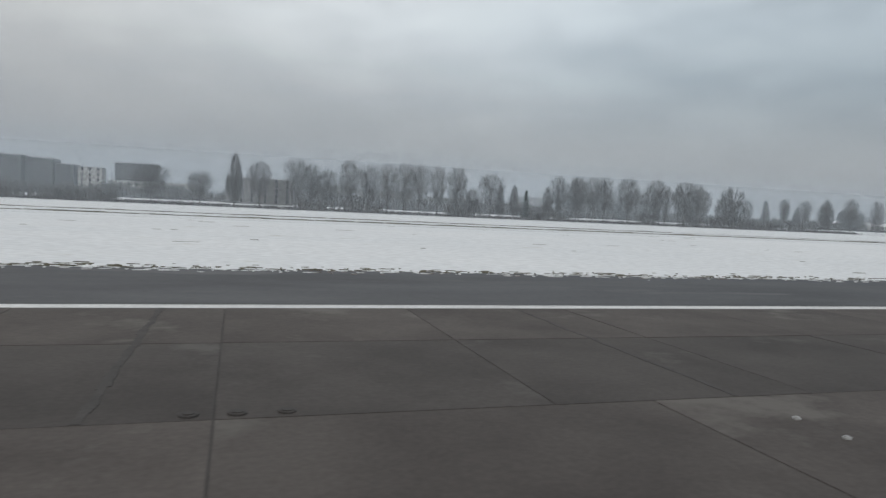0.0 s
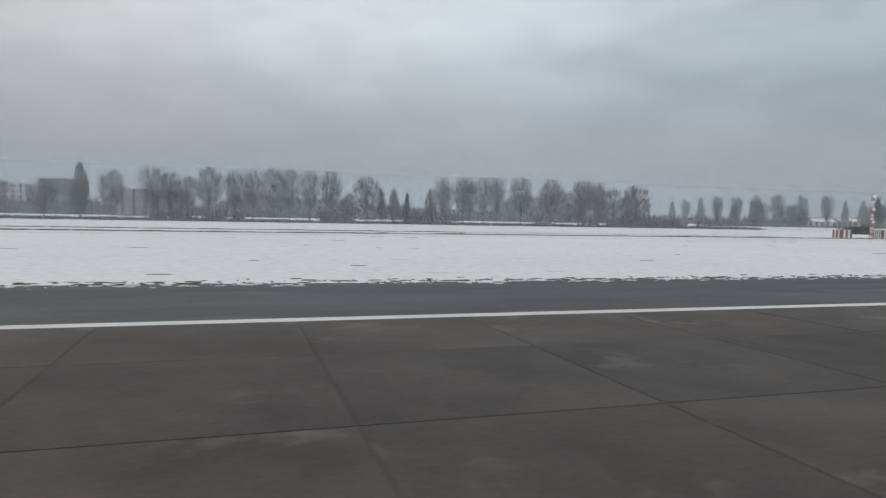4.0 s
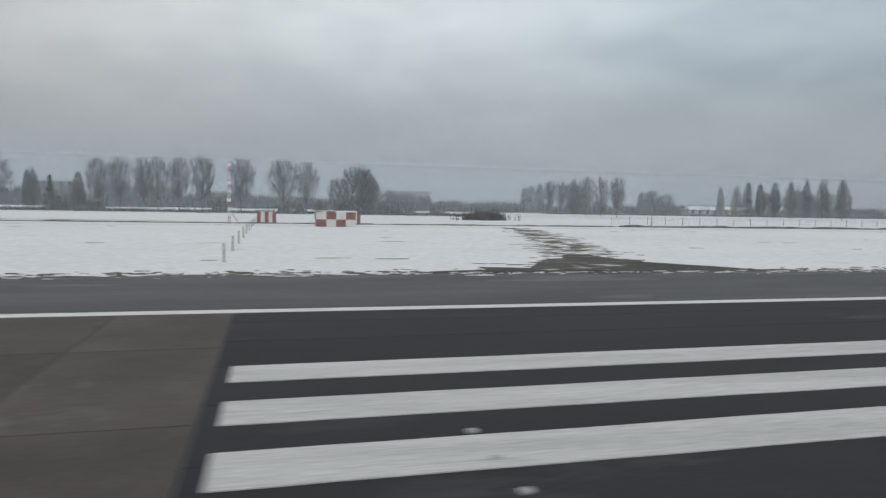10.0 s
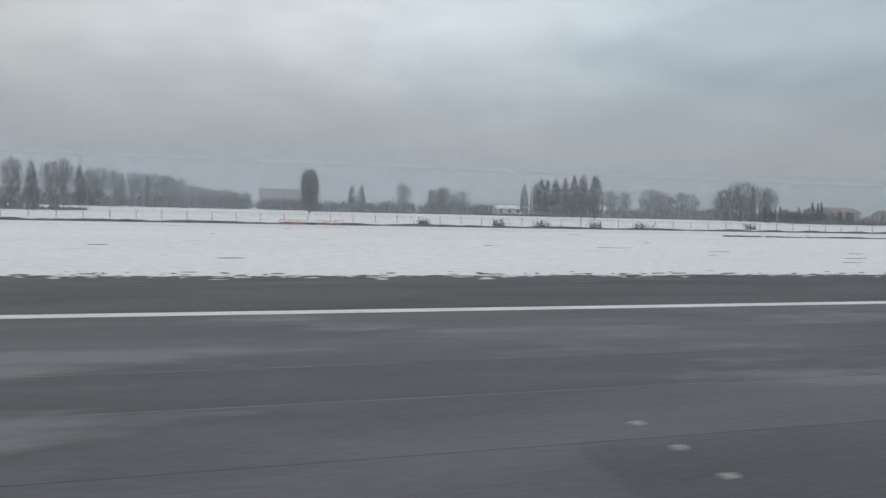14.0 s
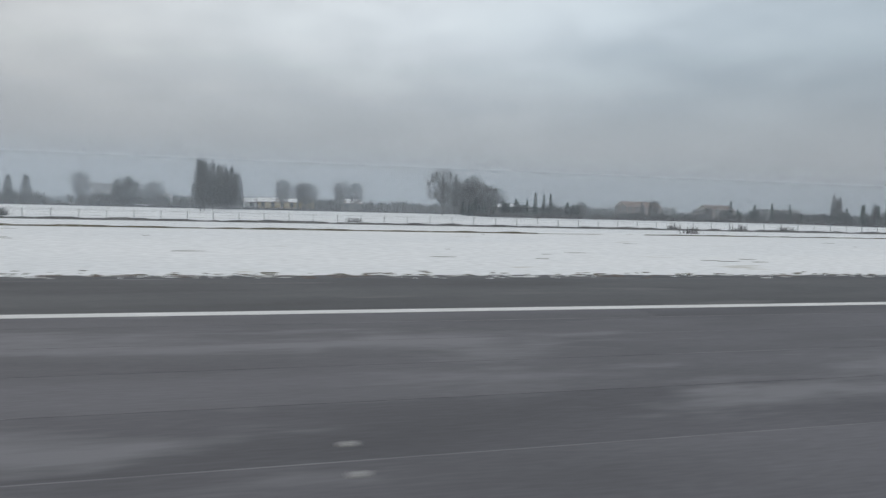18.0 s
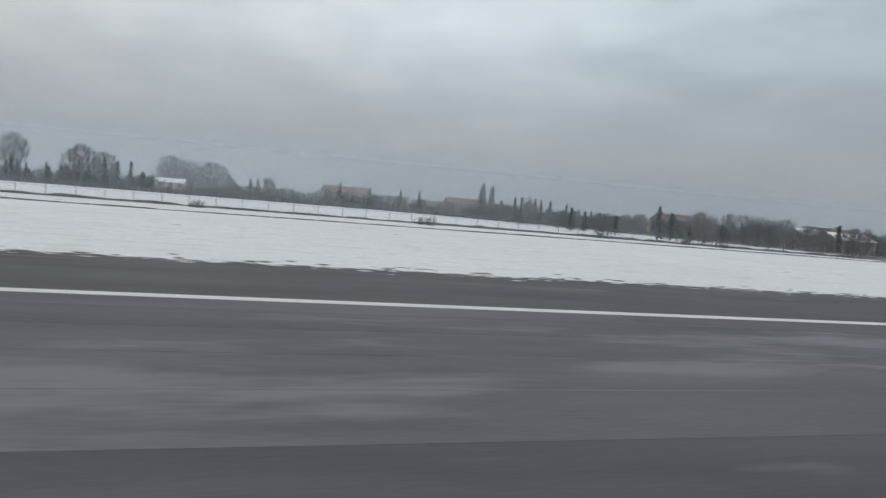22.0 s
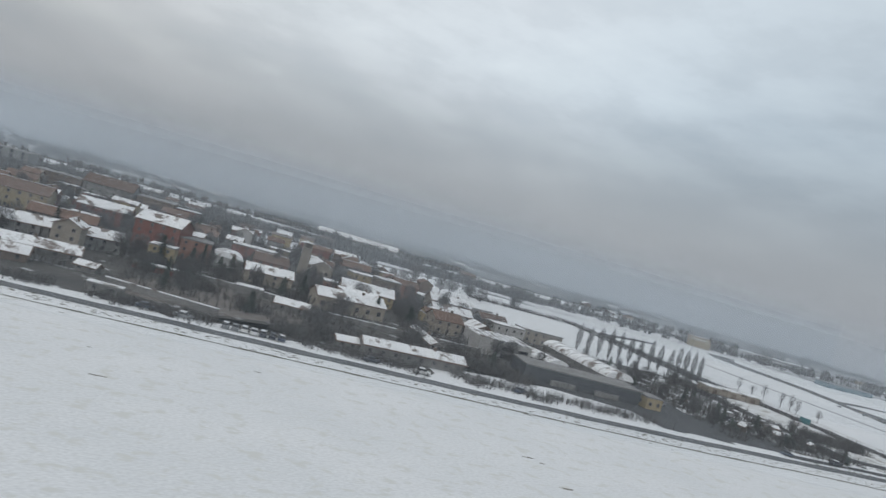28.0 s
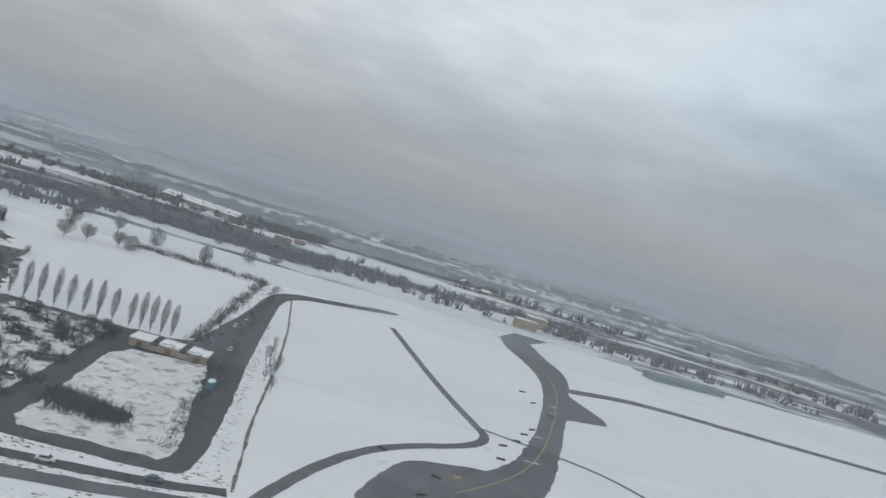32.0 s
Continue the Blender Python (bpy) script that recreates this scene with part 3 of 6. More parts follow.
patch("taxiway_pad", rounded([(798, 94), (820, 100), (830, 118), (824, 121), (816, 119), (808, 116.5), (803, 107)], True), TAXI, 0.024, "widened asphalt pad beside the taxiway", "taxiway", 0.3)
patch("taxiway_stub", [(860, 199), (866, 178), (865, 173), (850, 168)], TAXI, 0.028, "short asphalt turn-off cut into the snow", "taxiway", 0.3)
patch("apron", [(851, 262), (866, 268), (898, 312), (894, 342), (870, 300)], TAXI, 0.026, "distant asphalt apron", "apron", 0.5)
band("taxiway_narrow", rounded([(862, 202), (878, 209), (894, 213), (926, 213), (947, 213), (1048, 214)]), 5.0, TAXI, 0.024, "straight narrow taxiway between snow fields", "taxiway", 0.4)
band("service_road", rounded([(808, 222), (819, 164), (825, 143), (826, 138), (822, 131), (806, 121), (796, 109), (788, 92), (786, 84)]), 2.1, TAXI, 0.03, "narrow service road looping over the snow", "road", 0.15)
band("service_road", rounded([(826, 143), (836, 140)]), 1.0, TAXI, 0.032, "narrow service road", "road", 0.1)
band("service_road", rounded([(842, 138), (851, 134), (858, 126)]), 1.0, TAXI, 0.032, "narrow service road", "road", 0.1)
patch("boundary_road", rounded([(749, 147), (750.5, 118), (750, 100), (750, 91.8), (757.5, 91.6), (767, 91.5), (777, 91.6), (779, 95), (778.6, 112), (777.2, 131), (775.9, 148), (774, 188), (773, 214), (778, 226), (790, 233.5), (812, 247), (809, 252), (786, 238), (773, 231), (768, 217), (767.5, 190), (764.5, 158), (763, 147)], True, 1), ROAD, 0.022, "broad dark road running round a fenced lot and away", "road", 0.3)
band("boundary_road", rounded([(545, 80.2), (600, 78.7), (640, 78.3), (690, 78.3), (710, 79.3), (726, 80.6), (752, 82.8), (762, 83.4), (770, 84.4), (779, 86.0), (800, 88)]), 2.6, TAXI, 0.026, "dark road along the airfield boundary", "road", 0.3)
band("parking_lane", rounded([(732, 84.6), (752, 86.6), (766, 87.6), (778, 88.9), (784, 90.6)]), 2.1, ROAD, 0.024, "dark parking lane beside the boundary road", "road", 0.3)
patch("yard_road", [(692, 98), (695.5, 93.4), (707.5, 90.6), (709, 83.5), (713, 83.5), (716, 98)], ROAD, 0.02, "dark swept drive in front of the works hall", "road", 0.4)
patch("yard_road", [(711, 84), (735, 86), (738, 92), (729, 100), (718, 100), (711, 96)], ROAD, 0.024, "dark swept yard in front of the works", "road", 0.5)
band("fence_track", [(775, 222), (779.5, 180), (781.5, 149), (782.5, 116), (784.5, 91)], 0.5, GRASS, 0.03, "dark ditch and fence line round the snow field", "track", 0.3)
band("town_road", [(718, 84), (721, 105), (726, 130), (727, 146)], 7.0, ROAD, 0.03, "dark yard road between works buildings", "road", 0.6)
band("town_road", [(727, 145.4), (753, 145), (770, 146)], 2.4, ROAD, 0.036, "dark lane below a row of poplars", "road", 0.4)
patch("town_ground", [(548, 84), (640, 83), (672, 84), (679.3, 103.4), (690.2, 102), (692, 97), (716, 97), (720, 108), (724, 150), (716, 175), (700, 200), (660, 225), (600, 235), (555, 230), (535, 160)], YARD, 0.008, "dark soil, yards and lanes with patches of snow", "ground", 2.0)
patch("far_land", [(525, 240), (600, 288), (650, 304), (735, 308), (790, 286), (852, 275), (872, 302), (885, 292), (925, 281), (988, 291), (1060, 290), (1500, 290), (1700, 1300), (200, 1300), (430, 420)], FAR_LAND, 0.01, "distant fields, woods and roofs in patchy snow", "ground", 5.0)
patch("scrub_ground", [(719, 84), (749, 90), (756, 92), (755, 146), (727, 147)], ALLOTMENT, 0.012, "rough dark allotment ground with snow patches", "ground", 0.8)
patch("brown_lot", [(628, 88), (645, 89.5), (655, 96), (658, 110), (655, 111.6), (638, 114.2), (630, 100)], FALLOW, 0.016, "bare brown field behind a wall", "ground", 0.5)
patch("fenced_lot", [(754.3, 130.2), (756.9, 134.2), (770.0, 136.2), (771.2, 130.4), (772.6, 117.1), (775.4, 100.2), (775.3, 96.6), (774.0, 94.9), (765.8, 94.8), (756.8, 94.7), (755.2, 97.3), (755.3, 102.3), (755.0, 110.8)], LOT, 0.034, "fenced lot of thin snow and dead grass", "ground", 0.5)
for x, y, a in ((834, 131, 60), (839, 148, 65), (851, 178, 75)):
    m = Shape().box(-1.6, 1.6, -0.12, 0.12, 0, 0.05)
    ob = tagged(part("hold_marking", m, WHITE), "pale painted hold line across the taxiway", "marking", "taxiway markings")
    ob.matrix_basis = pose(x, y, 0, rz=a - 60)
YELLOW = material("yellow_line_paint", (0.36, 0.24, 0.08), (0.44, 0.31, 0.12), 0.7, 1.0, 9.0)
band("taxiway_line", rounded([(816, 108), (826, 118), (834, 130), (840, 143), (848, 165), (859, 200), (860, 230), (858, 262)]), 0.22, YELLOW, 0.04, "thin yellow taxiway centre line", "marking")
cross = Shape()
for sgn in (1, -1):
    cross.prism([(817.0 + p * 0.8 - q * 0.09 * sgn, 114.3 + sgn * p * 0.8 + q * 0.09) for p, q in ((-1, -1), (1, -1), (1, 1), (-1, 1))][::sgn], 0.0, 0.045 + 0.004 * sgn)
tagged(part("closed_marking", cross, YELLOW), "yellow painted cross on a closed pad", "marking", "taxiway markings")
board = Shape().box(-0.9, 0.9, -0.1, 0.1, 0, 0.35)
board_mesh = board.mesh("taxi_board", BLACK)
for x, y in ((844, 185), (845, 176), (848, 168), (839, 152), (836, 147), (829, 136), (827, 128), (833, 141), (810, 104), (813, 112), (804, 118), (592.9, 28.7)):
    ob = tagged(new("taxi_board", board_mesh), "low dark marker board standing in snow", "sign", "marker boards")
    ob.matrix_basis = pose(x, y, terrain(x, y), rz=random.uniform(-30, 30))


# ---- trees ----
def oval(s):
    return math.sqrt(max(0.0, 4 * s * (1 - s)))


# lowest and highest crown height, crown radius at each height, lean of the branches, branches, twigs, blade, length, girth, limbs
FORMS = {
    "V": (0.27, 1.0, lambda s: 0.5 * oval(s ** 1.12), 0.95, 400, 11, 0.0040, 0.15, 0.022, 26),
    "P": (0.06, 1.0, lambda s: 0.46 * min(1.0, s / 0.22) ** 0.6 * (1 - s ** 2.6) ** 0.7, 0.22, 450, 11, 0.0095, 0.10, 0.03, 14),
    "B": (0.07, 0.98, lambda s: 0.5 * oval(s ** 0.8), 0.9, 420, 10, 0.0062, 0.15, 0.022, 18),
    "K": (0.05, 1.0, lambda s: 0.47 * min(1.0, s / 0.15) ** 0.5 * (1 - s ** 4) ** 0.6, 0.35, 620, 11, 0.0062, 0.13, 0.022, 22),
    "L": (0.10, 1.0, lambda s: 0.50 * min(1.0, s / 0.55) ** 0.6 * (1 - s ** 3.2) ** 0.6, 0.2, 300, 9, 0.0098, 0.10, 0.03, 12),
    "S": (0.28, 1.0, lambda s: 0.38 * oval(s), 0.5, 60, 7, 0.010, 0.16, 0.028, 8),
}


def grow(form, seed):
    """A bare tree one unit high and about one unit wide: the trunk with its limbs, and the crown of branches and twigs."""
    rng = random.Random(seed)
    low, high, radius, lean, branches, twigs, blade, long_, girth, limbs = FORMS[form]
    trunk, crown = Shape(), Shape()
    bend = Vector((rng.uniform(-0.02, 0.02), rng.uniform(-0.02, 0.02), low + 0.5 * (high - low)))
    trunk.tube((0, 0, -0.02), (0, 0, low), girth * 1.2, girth * 0.85, 7)
    trunk.tube((0, 0, low), bend, girth * 0.85, girth * 0.4, 6)
    trunk.tube(bend, (0, 0, high * 0.92), girth * 0.4, girth * 0.1, 4)
    sides = [rng.uniform(0.78, 1.12) for _ in range(7)]

    def reach_at(s, az):
        u = (az / 6.2832 * 7) % 7
        k = int(u)
        return radius(s) * (sides[k] * (1 - u + k) + sides[(k + 1) % 7] * (u - k))

    for i in range(limbs):
        az = 6.2832 * (i * 0.618 + rng.uniform(-0.06, 0.06))
        s = rng.uniform(0.3, 0.92)
        rr = reach_at(s, az % 6.2832) * rng.uniform(0.5, 0.9)
        z1 = low + s * (high - low)
        z0 = max(low * 0.8, z1 - (0.28 + 0.3 * lean * rng.random()))
        pts = [Vector((math.cos(az) * rr * u ** 0.75 + rng.gauss(0, 0.006), math.sin(az) * rr * u ** 0.75 + rng.gauss(0, 0.006), z0 + (z1 - z0) * u)) for u in (0, 0.33, 0.66, 1.0)]
        for k in range(3):
            trunk.tube(pts[k], pts[k + 1], girth * 0.42 * (1 - k / 3.3), girth * 0.42 * (1 - (k + 1) / 3.3), 4)
    made = 0
    while made < branches:
        s, az = rng.uniform(0.02, 0.99), rng.uniform(0, 6.2831)
        most = reach_at(s, az)
        if rng.random() > (most / 0.52) ** 1.3 + 0.03:
            continue
        made += 1
        rr = most * math.sqrt(rng.random()) ** 0.85
        p = Vector((math.cos(az) * rr, math.sin(az) * rr, low + s * (high - low)))
        way = Vector((math.cos(az) * rr * 2 * lean + rng.gauss(0, 0.25), math.sin(az) * rr * 2 * lean + rng.gauss(0, 0.25), 0.9)).normalized()
        a, q = p - way * long_ * 0.75, p + way * long_ * 0.2
        a.z = max(a.z, low * 0.7)
        q.z = min(q.z, 1.0)
        side = Vector((rng.gauss(0, 1), rng.gauss(0, 1), 0)).normalized()
        crown.twig(a, q, blade * 1.2, side)
        for _ in range(twigs):
            f = a.lerp(q, rng.uniform(0.2, 1.0))
            tip = f + (way + Vector((rng.gauss(0, 0.55), rng.gauss(0, 0.55), rng.gauss(0, 0.2)))) * long_ * rng.uniform(0.25, 0.55)
            tip.z = min(tip.z, 1.02)
            crown.twig(f, tip, blade * rng.uniform(0.6, 1.1), Vector((rng.gauss(0, 1), rng.gauss(0, 1), rng.gauss(0, 0.3))).normalized())
    return trunk, crown


def conifer(seed, slim=1.0):
    rng = random.Random(seed)
    trunk, crown = Shape(), Shape()
    trunk.tube((0, 0, -0.02), (0, 0, 0.97), 0.04, 0.006, 6)
    for i in range(26):
        z = 0.10 + 0.88 * i / 26
        r = 0.5 * (1 - z) ** 0.8 * slim + 0.03
        for k in range(7):
            az = rng.uniform(0, 6.283)
            rr = r * rng.uniform(0.55, 1.1)
            out = Vector((math.cos(az), math.sin(az), 0))
            side = Vector((-math.sin(az), math.cos(az), 0))
            tip = out * rr + Vector((0, 0, z - 0.05 * rng.uniform(0.2, 1.4)))
            crown.twig(Vector((0, 0, z)), tip, 0.05 + 0.12 * rr, side)
            for j in range(3):
                a = Vector((0, 0, z)).lerp(tip, rng.uniform(0.4, 0.95))
                crown.twig(a, a + side * rng.uniform(-0.14, 0.14) + Vector((0, 0, rng.uniform(-0.05, 0.015))), 0.022, out)
    return trunk, crown


TREES = {}
LABELS = {"L": ("poplar", "slim bare poplar in a row beside a snowy field", "tree"), "S": ("sapling", "thin bare young tree beside a road", "tree"), "V": ("bare_tree", "tall bare tree with an oval crown", "tree"), "P": ("poplar", "slim bare poplar with upright branches", "tree"),
          "B": ("broad_tree", "dense rounded leafless tree", "tree"), "K": ("dense_tree", "tall dense leafless tree with a blunt crown", "tree"), "C": ("conifer", "dark green conifer with drooping boughs", "tree")}
for kind in "VPBCSKL":
    TREES[kind] = []
    for v in range(4 if kind == "V" else 3):
        seed = ord(kind) * 10 + v
        pair = conifer(seed, 0.8 + 0.2 * v) if kind == "C" else grow(kind, seed)
        name = LABELS[kind][0]
        TREES[kind].append((pair[0].mesh("trunk", BARK), pair[1].mesh("crown", NEEDLES if kind == "C" else TWIG)))
tree_count = 0


def tree(kind, x, y, top, wide, group="airfield trees"):
    """top: the height of the treetop above the runway."""
    global tree_count
    name, label, category = LABELS[kind]
    trunk, crown = TREES[kind][tree_count % len(TREES[kind])]
    tree_count += 1
    z = terrain(x, y)
    ob = thing(name, label, category, group)
    ob.matrix_basis = pose(x, y, z - 0.05, rz=tree_count * 137.5) @ Matrix.Diagonal((wide, wide, max(1.5, top - z), 1))
    part("trunk", trunk, BARK, ob)
    part("crown", crown, TWIG, ob)
    return ob


def trees(kind, y, rows, group):
    for x, top, wide in rows:
        tree(kind, x, y + random.uniform(-3, 3), top, wide * (1.5 if kind == "P" else 1.24), group)


ROW = "trees along the field edge"
trees("P", 175, [(-5, 13.9, 3.6), (66, 10.2, 2.3), (68.5, 10.3, 2.3), (78, 9.9, 2.9)], ROW)
trees("V", 175, [(-13, 9, 6), (-24, 10, 7), (1, 12.4, 5.8), (10, 13.7, 6.0), (14, 12.5, 4.8), (18, 11.6, 4.4), (23, 13.7, 5.9), (29, 13.4, 5.3), (33, 13.6, 5.1), (38, 14.2, 5.6), (42, 14.1, 5.2), (47, 14.1, 4.8), (52, 14.0, 5.8), (61, 12.7, 6.0)], ROW)
trees("V", 175, [(82, 13.0, 5.3), (87, 13.4, 4.8), (91, 13.7, 4.6), (94.5, 13.9, 4.4), (99.1, 14.2, 4.8), (104.9, 14.4, 5.8)], ROW)
trees("V", 175, [(113.8, 14.1, 6.3), (123.9, 14.0, 6.5), (129.7, 13.5, 5.1), (137.3, 9.9, 5.4)], ROW)
trees("B", 176, [(57, 8.5, 4.5), (142.5, 13.6, 8.2)], ROW)
trees("C", 175, [(72, 9.2, 4.6)], ROW)
AVENUE = "avenue running away from the airfield"
for i in range(17):
    u = i / 16
    tree("VPVVPBV"[i % 7], 146.5 + 25 * u + random.uniform(-0.8, 0.8), 194 + 145 * u, 14.3 + 1.2 * u + random.uniform(-1.3, 0.6), random.uniform(5.2, 6.8) if i % 7 not in (1, 4) else 4.0, AVENUE)
for i in range(7):
    tree("BVB"[i % 3], 175 + 4.2 * i, 345 + random.uniform(-6, 6), 12.5 - 0.5 * i + random.uniform(-0.8, 0.8), random.uniform(6, 9), AVENUE)
for i in range(9):
    u = i / 8
    tree("VBVKVVPVP"[i], 218.6 + 7.6 * u + random.uniform(-0.4, 0.4), 179 + 95 * u, 13.2 + 0.6 * u + random.uniform(-0.9, 0.6), random.uniform(4.6, 5.6), "row of trees running away from the fence")
for i in range(9):
    u = i / 8
    tree("P", 301.5 + 8 * u + random.uniform(-1.2, 1.2), 183 + 70 * u, 15.4 - 0.4 * u + random.uniform(-1.2, 0.8), random.uniform(4.6, 6.2), "clump of poplars")
trees("P", 250, [(270, 11, 3), (273.5, 12.0, 3), (239, 11, 3), (243, 11.4, 3)], "distant poplars")
trees("V", 250, [(259, 12.6, 5.0), (325, 12.2, 6.1), (332, 12.0, 5.0), (346, 12.5, 6.4), (351, 12.0, 5.2), (333, 11, 9)], "distant trees")
trees("B", 250, [(274, 11.8, 8.4), (282, 10.7, 6.7)], "distant trees")
trees("V", 205, [(372.4, 15.3, 9.6), (382.1, 13.7, 6.8), (448, 8.1, 3.6)], "trees by the conifer belt")
trees("P", 205, [(376.4, 14.0, 1.9), (442.6, 7.5, 1.4), (444.7, 7.6, 1.4)], "trees by the conifer belt")
trees("B", 240, [(390.9, 14.1, 10.5), (398, 12.6, 8), (436.3, 7.6, 4.4)], "trees by the conifer belt")
trees("B", 320, [(409, 17.0, 13.0), (426, 15.9, 14.5), (417, 15.4, 10)], "distant trees")
BELT = "conifer belt"
for x, top, wide in ((379.7, 6.4, 3.6), (382.3, 7.6, 3.0), (385.5, 6.4, 3.6), (389.7, 7.2, 3.4), (393.0, 6.4, 4.0), (396.7, 7.3, 3.6), (400.3, 7.1, 3.8), (403.9, 9.5, 3.6), (407.1, 9.1, 3.8), (410.2, 9.4, 4.0), (414.1, 6.6, 4.2)):
    tree("C", x, 205 + random.uniform(-4, 4), top, wide, BELT)
for x, top, wide in ((466.8, 8.3, 4.0), (470.7, 6.2, 3.0), (475.0, 7.5, 3.6), (484.6, 8.0, 3.0), (489.5, 8.0, 3.0), (515.9, 7.2, 3.8), (518.9, 8.4, 4.0), (522.0, 8.6, 4.0), (525.6, 8.6, 3.8), (528.2, 8.2, 3.8), (531.0, 8.3, 3.8), (535.8, 7.6, 3.6), (540.2, 6.3, 3.0), (544.7, 6.4, 3.0), (549.5, 5.6, 3.0)):
    tree("C", x, 191 + random.uniform(-2, 2), top, wide, BELT)
for i in range(34):
    x = random.uniform(378, 418)
    tree(random.choice("CCB"), x, random.uniform(199, 214), random.uniform(4.6, 6.4), random.uniform(3.0, 4.4), BELT)
for i in range(100):
    x = random.choice((random.uniform(462, 515), random.uniform(495, 556), random.uniform(420, 462)))
    tree(random.choice("CBVB"), x, random.uniform(188, 200), random.uniform(3.2, 6.0) if x > 462 else random.uniform(2.6, 3.8), random.uniform(2.6, 4.0), BELT)
trees("P", 191, [(507.8, 10.4, 1.7), (509.6, 11.7, 2.0), (512.6, 11.0, 2.0), (523.2, 8.8, 1.9)], "group of poplars")
trees("V", 170, [(570.9, 8.2, 4.4), (577.9, 8.2, 4.5), (583.5, 8.4, 4.6)], "group of poplars")
trees("B", 84, [(551.5, 5.4, 4.5), (555.0, 6.2, 4.5), (559, 5.0, 4.0)], "bare trees at the town's edge")
for i in range(90):
    x = random.uniform(500, 582)
    tree(random.choice("BVCBV"), x, random.uniform(92, 175), random.uniform(3.4, 6.2), random.uniform(3, 5), "gardens at the town's edge")
for x, y in ((706, 218), (711, 222), (723, 225), (719, 226), (690, 205), (742, 241), (700, 236), (709, 252), (724, 246), (690, 275), (667, 262), (645, 259), (676, 290), (735, 292), (752, 268), (760, 282)):
    tree("V" if x < 720 else "B", x, y, random.uniform(5.0, 7.0), random.uniform(4.5, 6), "field trees")
for i in range(9):
    tree("L", 724.6 + 2.88 * i, 147.4 + random.uniform(-0.3, 0.3), random.uniform(7.3, 8.4), 2.0, "row of poplars by the field")
for i in range(5):
    tree("L", 751.0 + 2.15 * i, 147.4 + random.uniform(-0.3, 0.3), random.uniform(6.9, 8.2), 2.0, "row of poplars by the field")
for i in range(70):
    x, y = random.uniform(722, 752), random.uniform(88, 143)
    if wobble(x + 1.3 * y, 71, 6) > -0.1 and not (734 < x < 744 and 100 < y < 112):
        tree(random.choice("BBVC"), x, y, random.uniform(1.8, 3.6), random.uniform(1.6, 3.2), "brush on the allotments")
for x, y, h in ((781.5, 139, 4.5), (782.2, 143, 4.2), (780.8, 136, 3.8), (782.8, 131, 3.2), (778.8, 150, 3.6), (779.3, 156, 4.2), (780.0, 147, 4.6)):
    tree("S", x, y, h, 2.4, "bare trees by the boundary road")


for i in range(330):
    x, y = random.uniform(562, 716), random.uniform(96, 232)
    if x > 705 - max(0, y - 190) * 0.5 or 600 < x < 629 and y < 112:
        continue
    tree(random.choice("BVVBC"), x, y, random.uniform(2.8, 5.4), random.uniform(2.2, 4.0), "garden trees of the town")


# ---- scrub, hedges and far woods ----
def thicket(name, label, places, tall, blades, width, mat=None):
    """One tangle of upright twigs rooted at many places."""
    s = Shape()
    for x, y, scale in places:
        z = terrain(x, y)
        for k in range(blades):
            a = Vector((x + random.gauss(0, 0.45 * scale), y + random.gauss(0, 0.45 * scale), z - 0.05))
            h = tall * scale * random.uniform(0.45, 1.0)
            tip = a + Vector((random.gauss(0, 0.22) * h, random.gauss(0, 0.22) * h, h))
            az = random.uniform(0, 3.1416)
            s.twig(a, tip, width * scale * random.uniform(0.6, 1.3), Vector((math.cos(az), math.sin(az), 0)))
            if k % 2 == 0:
                b = a.lerp(tip, 0.55)
                s.twig(b, b + Vector((random.gauss(0, 0.3) * h, random.gauss(0, 0.3) * h, 0.3 * h)), width * 0.8 * scale, Vector((math.sin(az), math.cos(az), 0.2)))
    return tagged(part(name, s, mat or SCRUB, kind="stuff"), label, "scrub")


thicket("hedgerow", "low brown hedgerow along the snow field", [(random.uniform(-170, 170), 158 + random.gauss(0, 3.0), random.uniform(0.6, 1.5)) for _ in range(4200)], 0.75, 8, 0.09)
thicket("undergrowth", "bare undergrowth between the tree trunks", [(x, 172 + random.gauss(0, 4), random.uniform(0.8, 2.0)) for x in (random.uniform(-60, 165) for _ in range(420)) if wobble(x, 21, 9) > -0.05], 2.2, 14, 0.10)
thicket("hedgerow", "scrub along the perimeter fence", [(x, 113 + random.gauss(0, 1.2), random.uniform(0.7, 1.4)) for x in (random.gauss(157, 1.7) for _ in range(190))], 1.7, 10, 0.07)
for x, y, h in ((252, 88, 1.5), (262, 92, 1.3), (286, 97, 1.6), (330, 96, 1.0), (368, 72, 1.3), (413, 84, 1.7), (437, 82, 1.3), (463, 80, 1.6), (487, 80, 2.0), (500, 80, 1.6), (505, 79, 1.8), (528, 79, 1.4), (228, 92, 1.3), (240, 95, 1.4), (245, 90, 1.5), (377, 90, 1.2), (389, 90, 1.4), (398, 90, 1.2)):
    thicket("bush", "leafless brown bush by the fence", [(x + random.gauss(0, 0.4), y + random.gauss(0, 0.4), 0.9) for _ in range(7)], h, 11, 0.05)["kind"] = "stuff"
thicket("field_hedge", "dark hedge in front of the farm buildings", [(random.uniform(225, 420), 246 + random.gauss(0, 2.5), random.uniform(0.6, 1.5)) for _ in range(1500)], 0.95, 8, 0.14)
thicket("field_trees", "distant clumps of bare trees behind the farms", [(x, 285 + random.gauss(0, 6), random.uniform(1.2, 2.6)) for x in (random.uniform(120, 640) for _ in range(2600)) if wobble(x, 51, 14) > 0.0], 2.6, 8, 0.14)
far = []
